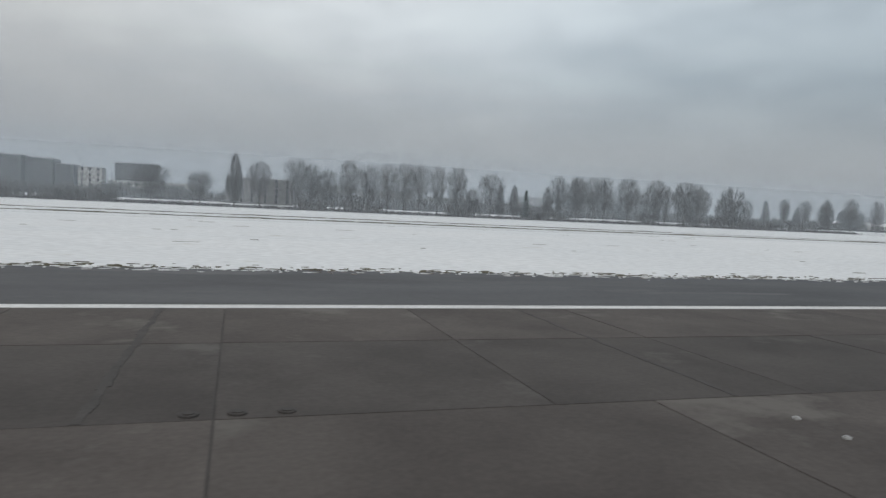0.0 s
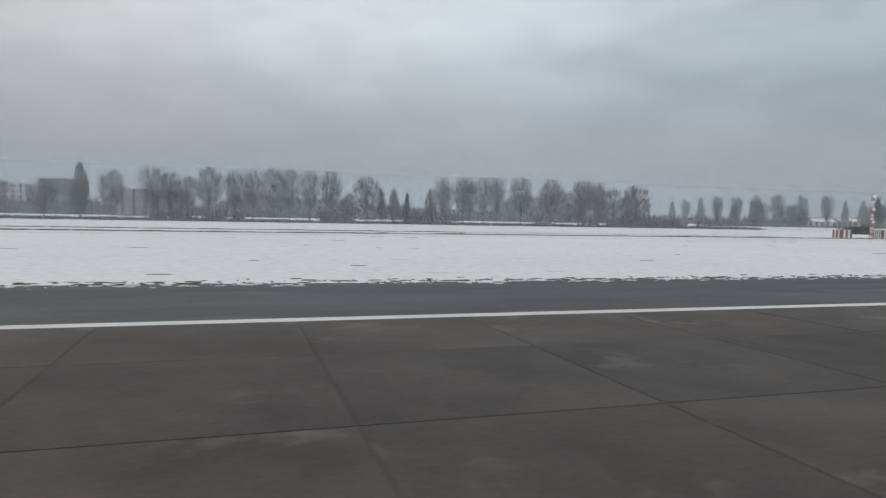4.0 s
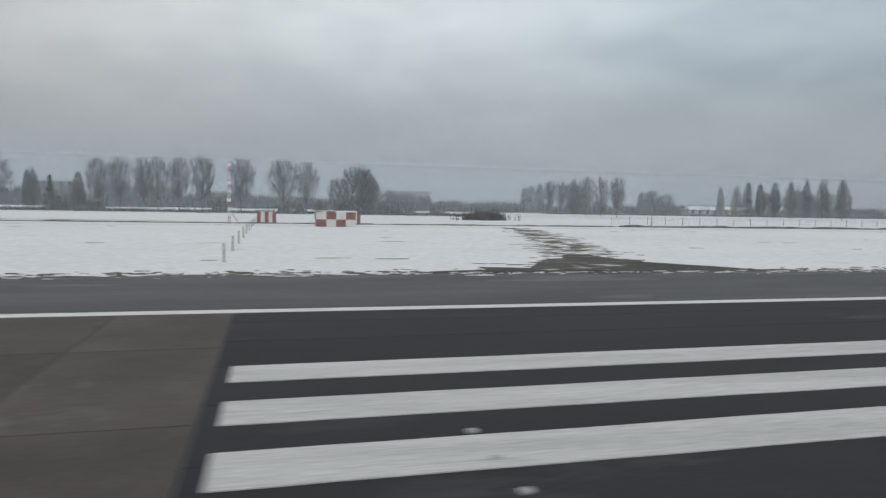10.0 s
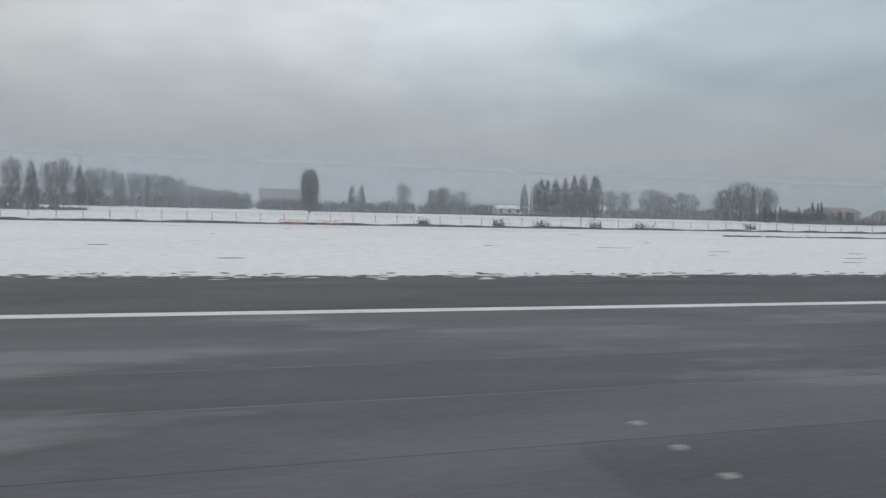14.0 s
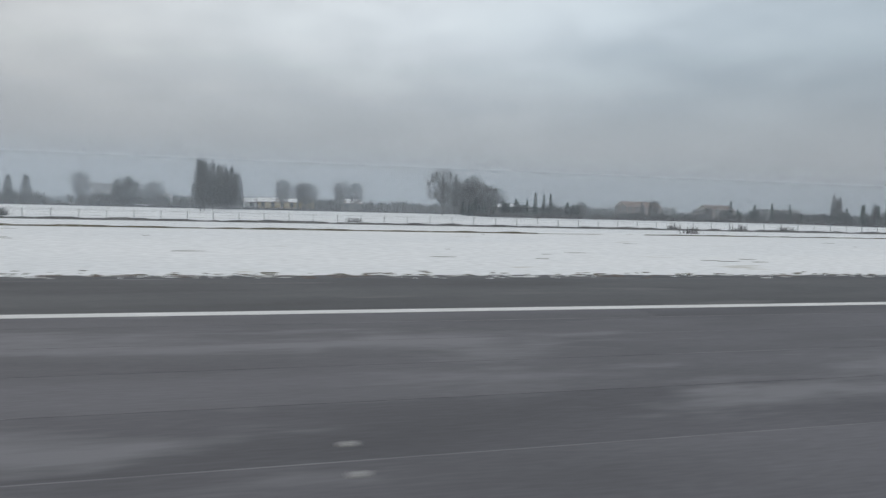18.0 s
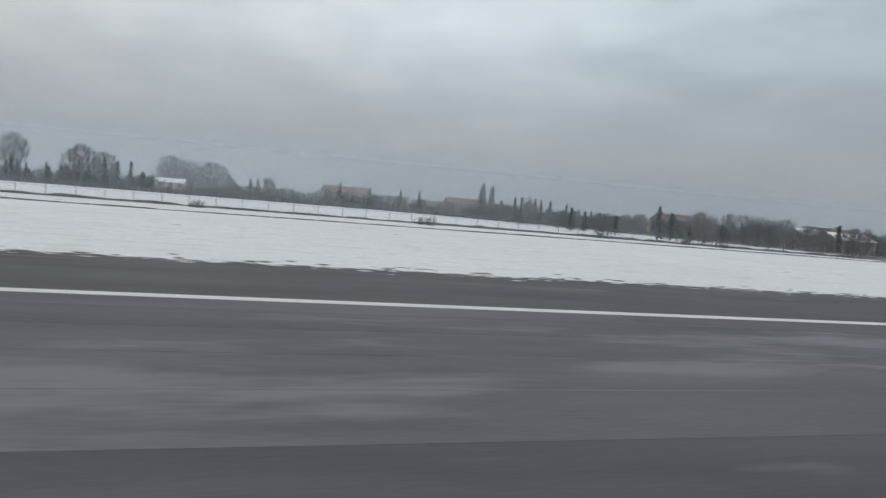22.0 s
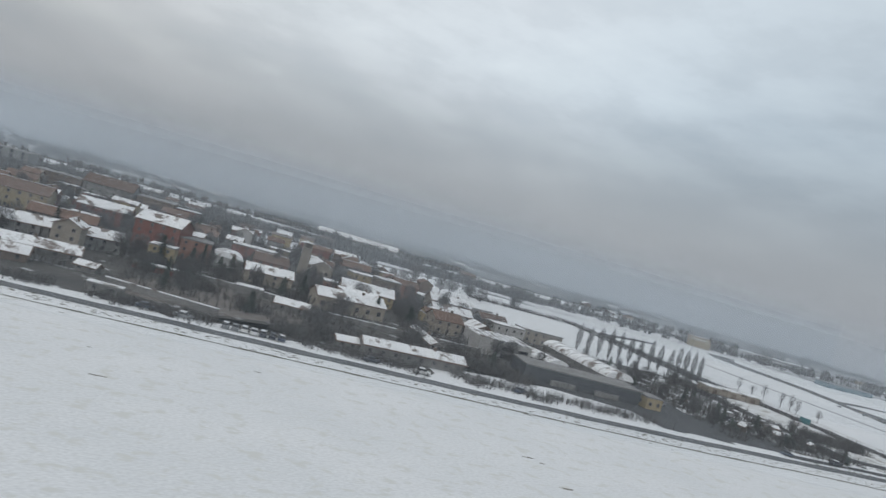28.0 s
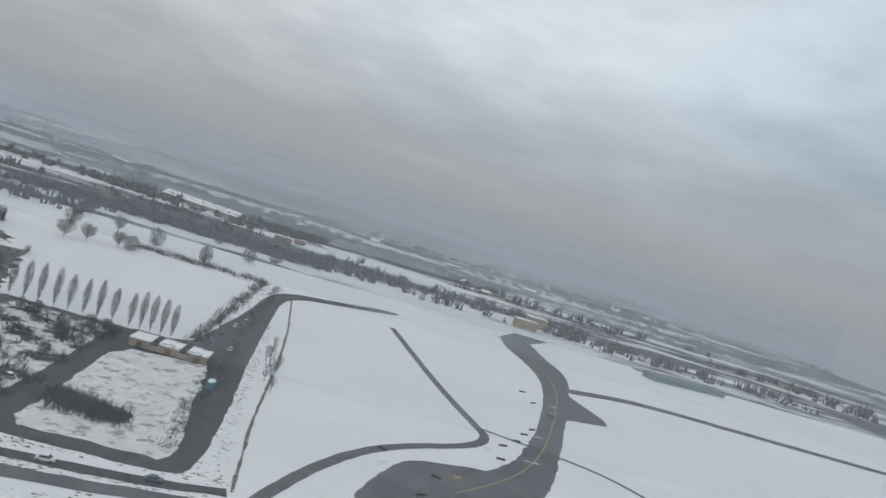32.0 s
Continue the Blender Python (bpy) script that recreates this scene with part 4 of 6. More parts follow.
for i in range(30000):
    x, y = random.uniform(-420, 1350), random.uniform(255, 900)
    dense = noise.noise(Vector((x / 130, y / 38, 3.0))) + 0.25 * noise.noise(Vector((x / 30, y / 14, 9.0))) - 0.08
    if x > 690 and y < 300:
        dense -= 1
    if x < 520 and 255 < y < 300:
        dense -= 0.35
    if dense > 0.0:
        far.append((x, y, random.uniform(1.0, 2.6)))
thicket("far_woods", "distant leafless woods and hedges", far, 2.6, 8, 0.3)
thicket("far_woods", "distant belt of bare trees", [(x, random.uniform(270, 330), random.uniform(0.8, 1.5) * (1.25 + 0.9 * wobble(x, 81, 16) + 0.5 * wobble(x, 82, 4)) * (1.0 if x < 160 else 0.72)) for x in (random.uniform(-300, 560) for _ in range(9000)) if wobble(x, 83, 25) > -0.3], 3.3, 8, 0.17)
thicket("town_woods", "bare trees along the back of the town", [(random.uniform(530, 642), random.uniform(238, 264), random.uniform(1.2, 2.4)) for _ in range(900)] + [(random.uniform(640, 780), random.uniform(300, 322), random.uniform(0.9, 2.0)) for _ in range(600)], 2.6, 9, 0.14)
thicket("warehouse_woods", "bare woods round a distant warehouse", [(x, y, random.uniform(1.2, 2.6)) for x, y in ((random.uniform(640, 770), random.uniform(385, 450)) for _ in range(900)) if not (668 < x < 730 and 392 < y + (x - 698) * 0.4 < 424)], 2.4, 8, 0.22)
thicket("town_scrub", "bare garden shrubs between the houses", [(x, y, random.uniform(0.5, 1.5)) for x, y in ((random.uniform(560, 716), random.uniform(95, 235)) for _ in range(5200)) if x < 708 - max(0, y - 175) * 0.9], 1.7, 7, 0.07)
thicket("conifer_undergrowth", "dark hedgerow under the conifers", [(random.uniform(380, 560), 190 + random.gauss(0, 4), random.uniform(0.6, 1.4)) for _ in range(1500)], 1.4, 9, 0.12)
thicket("roadside_hedge", "dark straggling hedge and brambles beside the road", [(x, 83.2 + random.gauss(0, 1.1), random.uniform(0.4, 1.3)) for x in (random.uniform(560, 690) for _ in range(900)) if wobble(x, 41, 7) > -0.1 and not 644 < x < 655], 1.3, 9, 0.07)
thicket("yard_bushes", "dark bushes in the yards behind the wall", [(random.gauss(cx, 1.2), random.gauss(cy, 0.9), random.uniform(0.6, 1.4)) for cx, cy in ((656, 88), (659, 90), (664, 91), (652, 89), (648, 98), (640, 106), (633, 115), (667, 122), (660, 126), (655, 120), (674, 105), (680, 99), (684, 94), (688, 92)) for _ in range(28)], 1.9, 10, 0.08)
thicket("allotment_scrub", "tangled bare scrub on the allotments", [(x, y, random.uniform(0.5, 1.6)) for x, y in ((random.uniform(724, 752), random.uniform(88, 144)) for _ in range(1050)) if wobble(x + 1.3 * y, 71, 6) + 0.6 * wobble(y - x, 72, 9) > -0.02], 1.5, 9, 0.06)
thicket("roadside_scrub", "line of bare bushes beside the boundary road", [(random.uniform(676, 710), 85.5 + random.gauss(0, 1.1), random.uniform(0.5, 1.3)) for _ in range(230)], 1.4, 8, 0.045)
thicket("roadside_scrub", "bare bushes beside the airfield road", [(773.8 + random.gauss(0, 1.0) - (y - 92) * 0.035, y, random.uniform(0.4, 1.2)) for y in (random.uniform(98, 235) for _ in range(420))], 1.2, 8, 0.05)
thicket("field_edge_scrub", "scrub round the poplar field", [(763.6 + random.gauss(0, 0.7), random.uniform(150, 236), random.uniform(0.6, 1.5)) for _ in range(260)] + [(random.uniform(722, 764), 236 + random.gauss(0, 2), random.uniform(0.6, 1.6)) for _ in range(260)], 1.4, 8, 0.06)
thicket("lot_scrub", "dark brambles in the fenced lot", [(755.5 + 11 * u, 105.5 - 2.5 * u + random.gauss(0, 1.1), random.uniform(0.6, 1.5)) for u in (random.random() for _ in range(420))], 1.5, 10, 0.07)

# ---- fence, posts and small airfield things ----
fence = thing("perimeter_fence", "thin wire fence on concrete posts in snow", "fence")
post_mesh = Shape().tube((0, 0, -0.1), (0, 0, 1.15), 0.05, 0.045, 5).mesh("post", STEEL)
wires = Shape()
for i in range(118):
    x = 172 + 3.1 * i
    y = 92 + 4 * math.sin(x / 90)
    ob = part("post", post_mesh, STEEL, fence)
    ob.location = (x, y, terrain(x, y))
    xn, yn = x + 3.1, 92 + 4 * math.sin((x + 3.1) / 90)
    for h in (0.35, 0.7, 1.05):
        wires.tube((x, y, terrain(x, y) + h), (xn, yn, terrain(xn, yn) + h), 0.012, 0.012, 3)
part("wire", wires, STEEL, fence)
stake_mesh = Shape().tube((0, 0, -0.1), (0, 0, 0.75), 0.042, 0.034, 6).mesh("marker_stake", STEEL)
for i in range(9):
    ob = tagged(new("marker_stake", stake_mesh), "thin grey marker stake standing in snow", "post", "line of marker stakes")
    y = 28.5 + 6.2 * i
    ob.location = (118.9 + 0.02 * i, y, terrain(118.9, y))


def check_hut(x, y, width, deep, tall, cols, rows_, label, slab=True):
    """An equipment hut painted in red and white squares."""
    hut = thing("equipment_hut", label, "hut", "glide path huts", at=(x, y, terrain(x, y)))
    part("body", Shape().box(-width / 2, width / 2, -deep / 2, deep / 2, -0.05, tall), WHITE, hut)
    for face in (0, 1):
        for i in range(cols):
            for j in range(rows_):
                if (i + j) % 2:
                    continue
                if face == 0:
                    s_ = Shape().box(-width / 2 + width * i / cols, -width / 2 + width * (i + 1) / cols, -deep / 2 - 0.012, -deep / 2 - 0.004, tall * j / rows_, tall * (j + 1) / rows_)
                else:
                    s_ = Shape().box(-width / 2 - 0.012, -width / 2 - 0.004, -deep / 2 + deep * i / cols, -deep / 2 + deep * (i + 1) / cols, tall * j / rows_, tall * (j + 1) / rows_)
                part("red_panel", s_, HUT_RED, hut)
    if slab:
        part("roof", Shape().box(-width / 2 - 0.12, width / 2 + 0.12, -deep / 2 - 0.12, deep / 2 + 0.12, tall + 0.004, tall + 0.14), ROOF_SNOW, hut)
    return hut


check_hut(127.3, 72.6, 4.0, 3.0, 1.5, 4, 2, "equipment hut in red and white checks under snow")
check_hut(120.3, 83.9, 2.2, 1.6, 1.3, 5, 1, "small cabin in red and white stripes", False)
check_hut(129.4, 83.8, 3.9, 1.6, 1.35, 9, 1, "small cabin in red and white stripes", False)
mast = thing("antenna_mast", "lattice antenna mast in red and white bands", "mast", at=(116.5, 75.6, terrain(116.5, 75.6)))
for k in range(7):
    s_ = Shape()
    z0, z1 = k * 0.93, (k + 1) * 0.93
    for cx, cy in ((-0.11, -0.11), (0.11, -0.11), (0.11, 0.11), (-0.11, 0.11)):
        s_.tube((cx, cy, z0), (cx, cy, z1), 0.026, 0.026, 4)
    for a, b in (((-0.11, -0.11), (0.11, -0.11)), ((0.11, -0.11), (0.11, 0.11)), ((0.11, 0.11), (-0.11, 0.11)), ((-0.11, 0.11), (-0.11, -0.11))):
        s_.tube((*a, z0), (*b, z0 + 0.5), 0.012, 0.012, 3)
        s_.tube((*b, z0 + 0.5), (*a, z1), 0.012, 0.012, 3)
    part("mast_section", s_, RED if k % 2 == 0 else WHITE, mast)
part("strut", Shape().tube((0.11, 0, 1.4), (1.1, 0, -0.05), 0.04, 0.04, 5), STEEL, mast)
for z in (2.4, 4.2, 6.1):
    part("antenna", Shape().box(-0.2, 0.2, -0.3, -0.14, z, z + 0.34), WHITE, mast)
for x, y, leg in ((169.9, 39.6, 0.26), (170.6, 36.6, 0.16), (170.9, 32.4, 0.05)):
    sign = thing("taxiway_sign", "low black sign panel on two thin legs", "sign", "taxiway signs", at=(x, y, terrain(x, y)))
    part("panel", Shape().box(-0.26, 0.26, -0.05, 0.05, leg, leg + 0.14), BLACK, sign)
    for side in (-0.19, 0.19):
        part("leg", Shape().tube((side, 0, -0.05), (side, 0, leg - 0.004), 0.025, 0.025, 5), STEEL, sign)
pole = thing("lone_pole", "thin grey pole on a small base by the fence", "pole", at=(169.4, 80.2, terrain(169.4, 80.2)))
part("shaft", Shape().tube((0, 0, 0.0), (0, 0, 4.6), 0.06, 0.035, 6), STEEL, pole)
part("base", Shape().box(-0.35, 0.35, -0.25, 0.25, -0.05, 0.22), STEEL, pole)
net = thing("barrier_net", "sagging orange plastic barrier net", "barrier", at=(211.5, 76.5, terrain(211.5, 76.5)))
for i in range(8):
    part("stake", Shape().tube((-3.5 + i, 0, -0.05), (-3.5 + i, 0, 0.75), 0.03, 0.03, 4), STEEL, net)
for i in range(7):
    if i == 3:
        continue
    s_ = Shape()
    x0, sag = -3.48 + i, 0.05 * (i % 3)
    for z0 in (0.14, 0.66 - sag):
        s_.box(x0, x0 + 0.96, -0.012, 0.012, z0, z0 + 0.05)
    for j in range(4):
        xa, xb = x0 + 0.24 * j, x0 + 0.24 * (j + 1)
        s_.tube((xa, 0, 0.16), (xb, 0, 0.68 - sag), 0.012, 0.012, 4)
        s_.tube((xa, 0, 0.68 - sag), (xb, 0, 0.16), 0.012, 0.012, 4)
    part("net_panel", s_, ORANGE, net)


# ---- buildings ----
frame_shape = Shape()
for a in ((-0.26, 0.26, 0.0, 0.05), (-0.26, 0.26, 0.57, 0.62), (-0.26, -0.21, 0.054, 0.566), (0.21, 0.26, 0.054, 0.566), (-0.02, 0.02, 0.054, 0.566)):
    frame_shape.box(a[0], a[1], -0.05, 0.0, a[2], a[3])
frame_mesh = frame_shape.mesh("window", WALLS["grey"])
pane_mesh = Shape().box(-0.21, 0.21, -0.025, 0.0, 0.05, 0.57).mesh("pane", GLASS)


def window(parent, x, y, z, side, size=1.0, near=True):
    w_ = part("window", frame_mesh if near else pane_mesh, GLASS, parent)
    w_.matrix_basis = pose(x, y, z, rz=-90 if side else 0) @ Matrix.Diagonal((size, 1, size, 1))
    if near:
        part("pane", pane_mesh, GLASS, w_)


def gable(w_, d, eaves, rise, over, thick, slope=0):
    """A pitched slab roof with its ridge along the longer side."""
    s_ = Shape()
    along = w_ >= d
    a, b = (w_ / 2 + over, d / 2) if along else (d / 2 + over, w_ / 2)
    drop = rise * over / b
    prof = [(-b - over, eaves - drop), (0, eaves + rise), (b + over, eaves - drop), (b + over, eaves - drop + thick), (0, eaves + rise + thick), (-b - over, eaves - drop + thick)]
    if slope:
        prof = [(0, eaves + rise), (slope * (b + over), eaves - drop), (slope * (b + over), eaves - drop + thick), (0, eaves + rise + thick)][::slope]
        for e in (-a, a):
            s_.v += [(e, p, z) if along else (-p, e, z) for p, z in prof]
        s_.f = [(i, (i + 1) % 4, 4 + (i + 1) % 4, 4 + i) for i in range(4)] + [(3, 2, 1, 0), (4, 5, 6, 7)]
        return s_
    n = len(s_.v)
    for e in (-a, a):
        s_.v += [(e, p, z) if along else (-p, e, z) for p, z in prof]
    for i in range(6):
        j = (i + 1) % 6
        s_.f.append((n + i, n + j, n + 6 + j, n + 6 + i))
    s_.f += [(n, n + 5, n + 4, n + 1), (n + 1, n + 4, n + 3, n + 2), (n + 6, n + 7, n + 10, n + 11), (n + 7, n + 8, n + 9, n + 10)]
    return s_


def house(x0, x1, y0, y1, h, wall="beige", roof="gable", storeys=2, label="", name="house", turn=0.0, glazed=True, group="houses of the town", snow=True, rise=0.0):
    w_, d = x1 - x0, y1 - y0
    cx, cy = (x0 + x1) / 2, (y0 + y1) / 2
    label = label or {"brick": "brick-red", "rose": "rose-coloured", "beige": "beige", "ochre": "ochre", "grey": "grey", "white": "pale", "dark": "dark", "brown": "brown"}[wall] + " rendered house with a snow-covered " + ("tiled" if roof == "gable" else "flat") + " roof"
    ob = thing(name, label, "house" if name == "house" else name.replace("_", " "), group, at=(cx, cy, terrain(cx, cy)), turn=turn)
    box_ = Shape().box(-w_ / 2, w_ / 2, -d / 2, d / 2, -0.2, h)
    rise = rise or 0.24 * min(w_, d)
    if roof == "gable":
        n = len(box_.v)
        if w_ >= d:
            for e in (-w_ / 2, w_ / 2):
                box_.poly([(e, -d / 2, h), (e, d / 2, h), (e, 0, h + rise)])
        else:
            for e in (-d / 2, d / 2):
                box_.poly([(-w_ / 2, e, h), (w_ / 2, e, h), (0, e, h + rise)])
        part("wall", box_, WALLS[wall], ob)
        r = part("roof", gable(w_, d, h, rise, 0.3, 0.1), TILE, ob)
        if snow:
            part("snow_cover", gable(w_ - 0.1, d - 0.06, h + 0.105, rise, 0.22, 0.09, snow if snow in (-1, 1) and snow is not True else 0), ROOF_SNOW, r, "uneven blanket of snow")
        if w_ * d > 18:
            part("chimney", Shape().box(w_ * 0.2 - 0.2, w_ * 0.2 + 0.2, -0.25, 0.2, h + rise * 0.5, h + rise + 0.55), WALLS["brown"], r)
    elif roof == "arch":
        part("wall", box_, WALLS[wall], ob)
        s_ = Shape()
        k = 10
        long_y = d > w_
        half, run = (w_ / 2, d / 2) if long_y else (d / 2, w_ / 2)
        for e in (-run - 0.15, run + 0.15):
            for i in range(k + 1):
                a = math.pi * i / k
                p = (half + 0.12) * math.cos(a)
                q = h - 0.02 + (rise or half * 0.5) * math.sin(a)
                s_.v.append((p, e, q) if long_y else (e, p, q))
        s_.f = [(i, i + 1, k + 2 + i, k + 1 + i) for i in range(k)] + [tuple(range(k + 1)), tuple(range(2 * k + 1, k, -1))]
        r = part("roof", s_, ROOF_SNOW, ob, "curved snow-covered roof")
        if max(w_, d) > 12:
            for i in range(1, 9):
                e = -run + 2 * run * i / 9
                rib = Shape()
                for q in range(k):
                    a, b = math.pi * q / k, math.pi * (q + 1) / k
                    pa, pb = [((half + 0.14) * math.cos(v), h + (rise or half * 0.5) * math.sin(v)) for v in (a, b)]
                    rib.tube((pa[0], e, pa[1]) if long_y else (e, pa[0], pa[1]), (pb[0], e, pb[1]) if long_y else (e, pb[0], pb[1]), 0.05, 0.05, 4)
                part("rib", rib, STEEL, r)
    else:
        part("wall", box_, WALLS[wall], ob)
        r = part("roof", Shape().box(-w_ / 2 - 0.15, w_ / 2 + 0.15, -d / 2 - 0.15, d / 2 + 0.15, h + 0.003, h + 0.2), WALLS["grey"], ob)
        if snow:
            part("snow_cover", Shape().box(-w_ / 2 + 0.05, w_ / 2 - 0.05, -d / 2 + 0.05, d / 2 - 0.05, h + 0.204, h + 0.29), ROOF_SNOW, r, "flat layer of snow")
    if glazed:
        size = (1.0 if h / storeys < 2.2 else 1.4) * (1.0 if cx > 560 else 2.2)
        for f_ in range(storeys):
            z = h * (f_ + 0.32) / storeys
            n = max(2, int(w_ / (1.9 if cx > 560 else 3.2)))
            for i in range(n):
                window(ob, -w_ / 2 + w_ * (i + 0.5) / n, -d / 2, z, False, size, cy < 150 and cx > 560)
            n = max(1, int(d / 2.4))
            for i in range(n):
                window(ob, -w_ / 2, -d / 2 + d * (i + 0.5) / n, z, True, size, cy < 150 and cx > 560)
    return ob


# far blocks behind the trees at the start of the runway
FAR = "distant office blocks"
house(-64, -44, 380, 396, 16.6, "dark", "flat", 5, "dark glazed office block in winter haze", "office_block", group=FAR, snow=False)
house(-124, -106, 380, 400, 17.5, "dark", "flat", 6, "tall dark stepped apartment block", "apartment_block", group=FAR, snow=False)
house(-105.5, -93, 384, 400, 16.8, "dark", "flat", 6, "tall dark stepped apartment block", "apartment_block", group=FAR, snow=False)
house(-92.5, -84, 386, 400, 14.5, "dark", "flat", 5, "tall dark stepped apartment block", "apartment_block", group=FAR, snow=False)
house(-82, -71, 386, 398, 13.5, "white", "flat", 5, "pale office block in winter haze", "office_block", group=FAR, snow=False)
house(-62, -24, 350, 358, 7.0, "white", "flat", 2, "long low pale hall under snow", "hall", group=FAR)
house(3, 14, 240, 252, 8.6, "grey", "flat", 5, "grey office block with banded windows behind trees", "office_block", group=FAR, snow=False)
house(-8, 2.4, 244, 254, 8.8, "grey", "flat", 5, "grey office block behind trees", "office_block", group=FAR, snow=False)
house(29, 45, 300, 312, 9.3, "grey", "flat", 4, "grey apartment block beyond the trees", "apartment_block", group=FAR, snow=False)
house(47, 80, 330, 340, 8.6, "grey", "flat", 3, "grey apartment block beyond the trees", "apartment_block", group=FAR, snow=False)
house(90, 112, 330, 342, 6.6, "grey", "flat", 3, "grey block beyond the trees", "apartment_block", group=FAR, snow=False)
house(207, 239, 500, 514, 13.6, "brown", "flat", 4, "long brown apartment block on the horizon", "apartment_block", group=FAR)
for x0, x1, y, h, c in ((301, 316, 264, 2.6, "white"), (281, 286, 262, 3.4, "grey"), (348, 356, 268, 3.2, "grey"), (116, 122, 290, 3.0, "beige"), (410, 420, 262, 3.0, "beige")):
    house(x0, x1, y, y + 6, h, c, "gable", 1, group="farm buildings by the field")
house(316.5, 330.5, 262, 268, 2.9, "ochre", "gable", 1, "long yellow farm building with a snowy roof", group="farm buildings by the field")
house(331, 336, 250, 258, 4.0, "ochre", "gable", 2, "yellow gabled farmhouse by the field", group="farm buildings by the field")
for i, (x, w_, h) in enumerate(((470, 17, 4.8), (488, 20, 5.2), (510, 14, 5.0), (526, 15, 5.6), (543, 18, 6.6), (576, 14, 5.0), (591, 14, 5.4), (606, 11, 5.0))):
    yb = 262 + 20 * (i % 2) if x < 570 else 219 + 2 * (i % 2)
    house(x, x + w_, yb, yb + 10, h, ("brown", "grey", "brown", "beige", "grey")[i % 5], "flat" if i % 3 else "gable", 4, "apartment block with rows of windows in the haze", "apartment_block", group="apartment blocks beyond the conifers", snow=False)

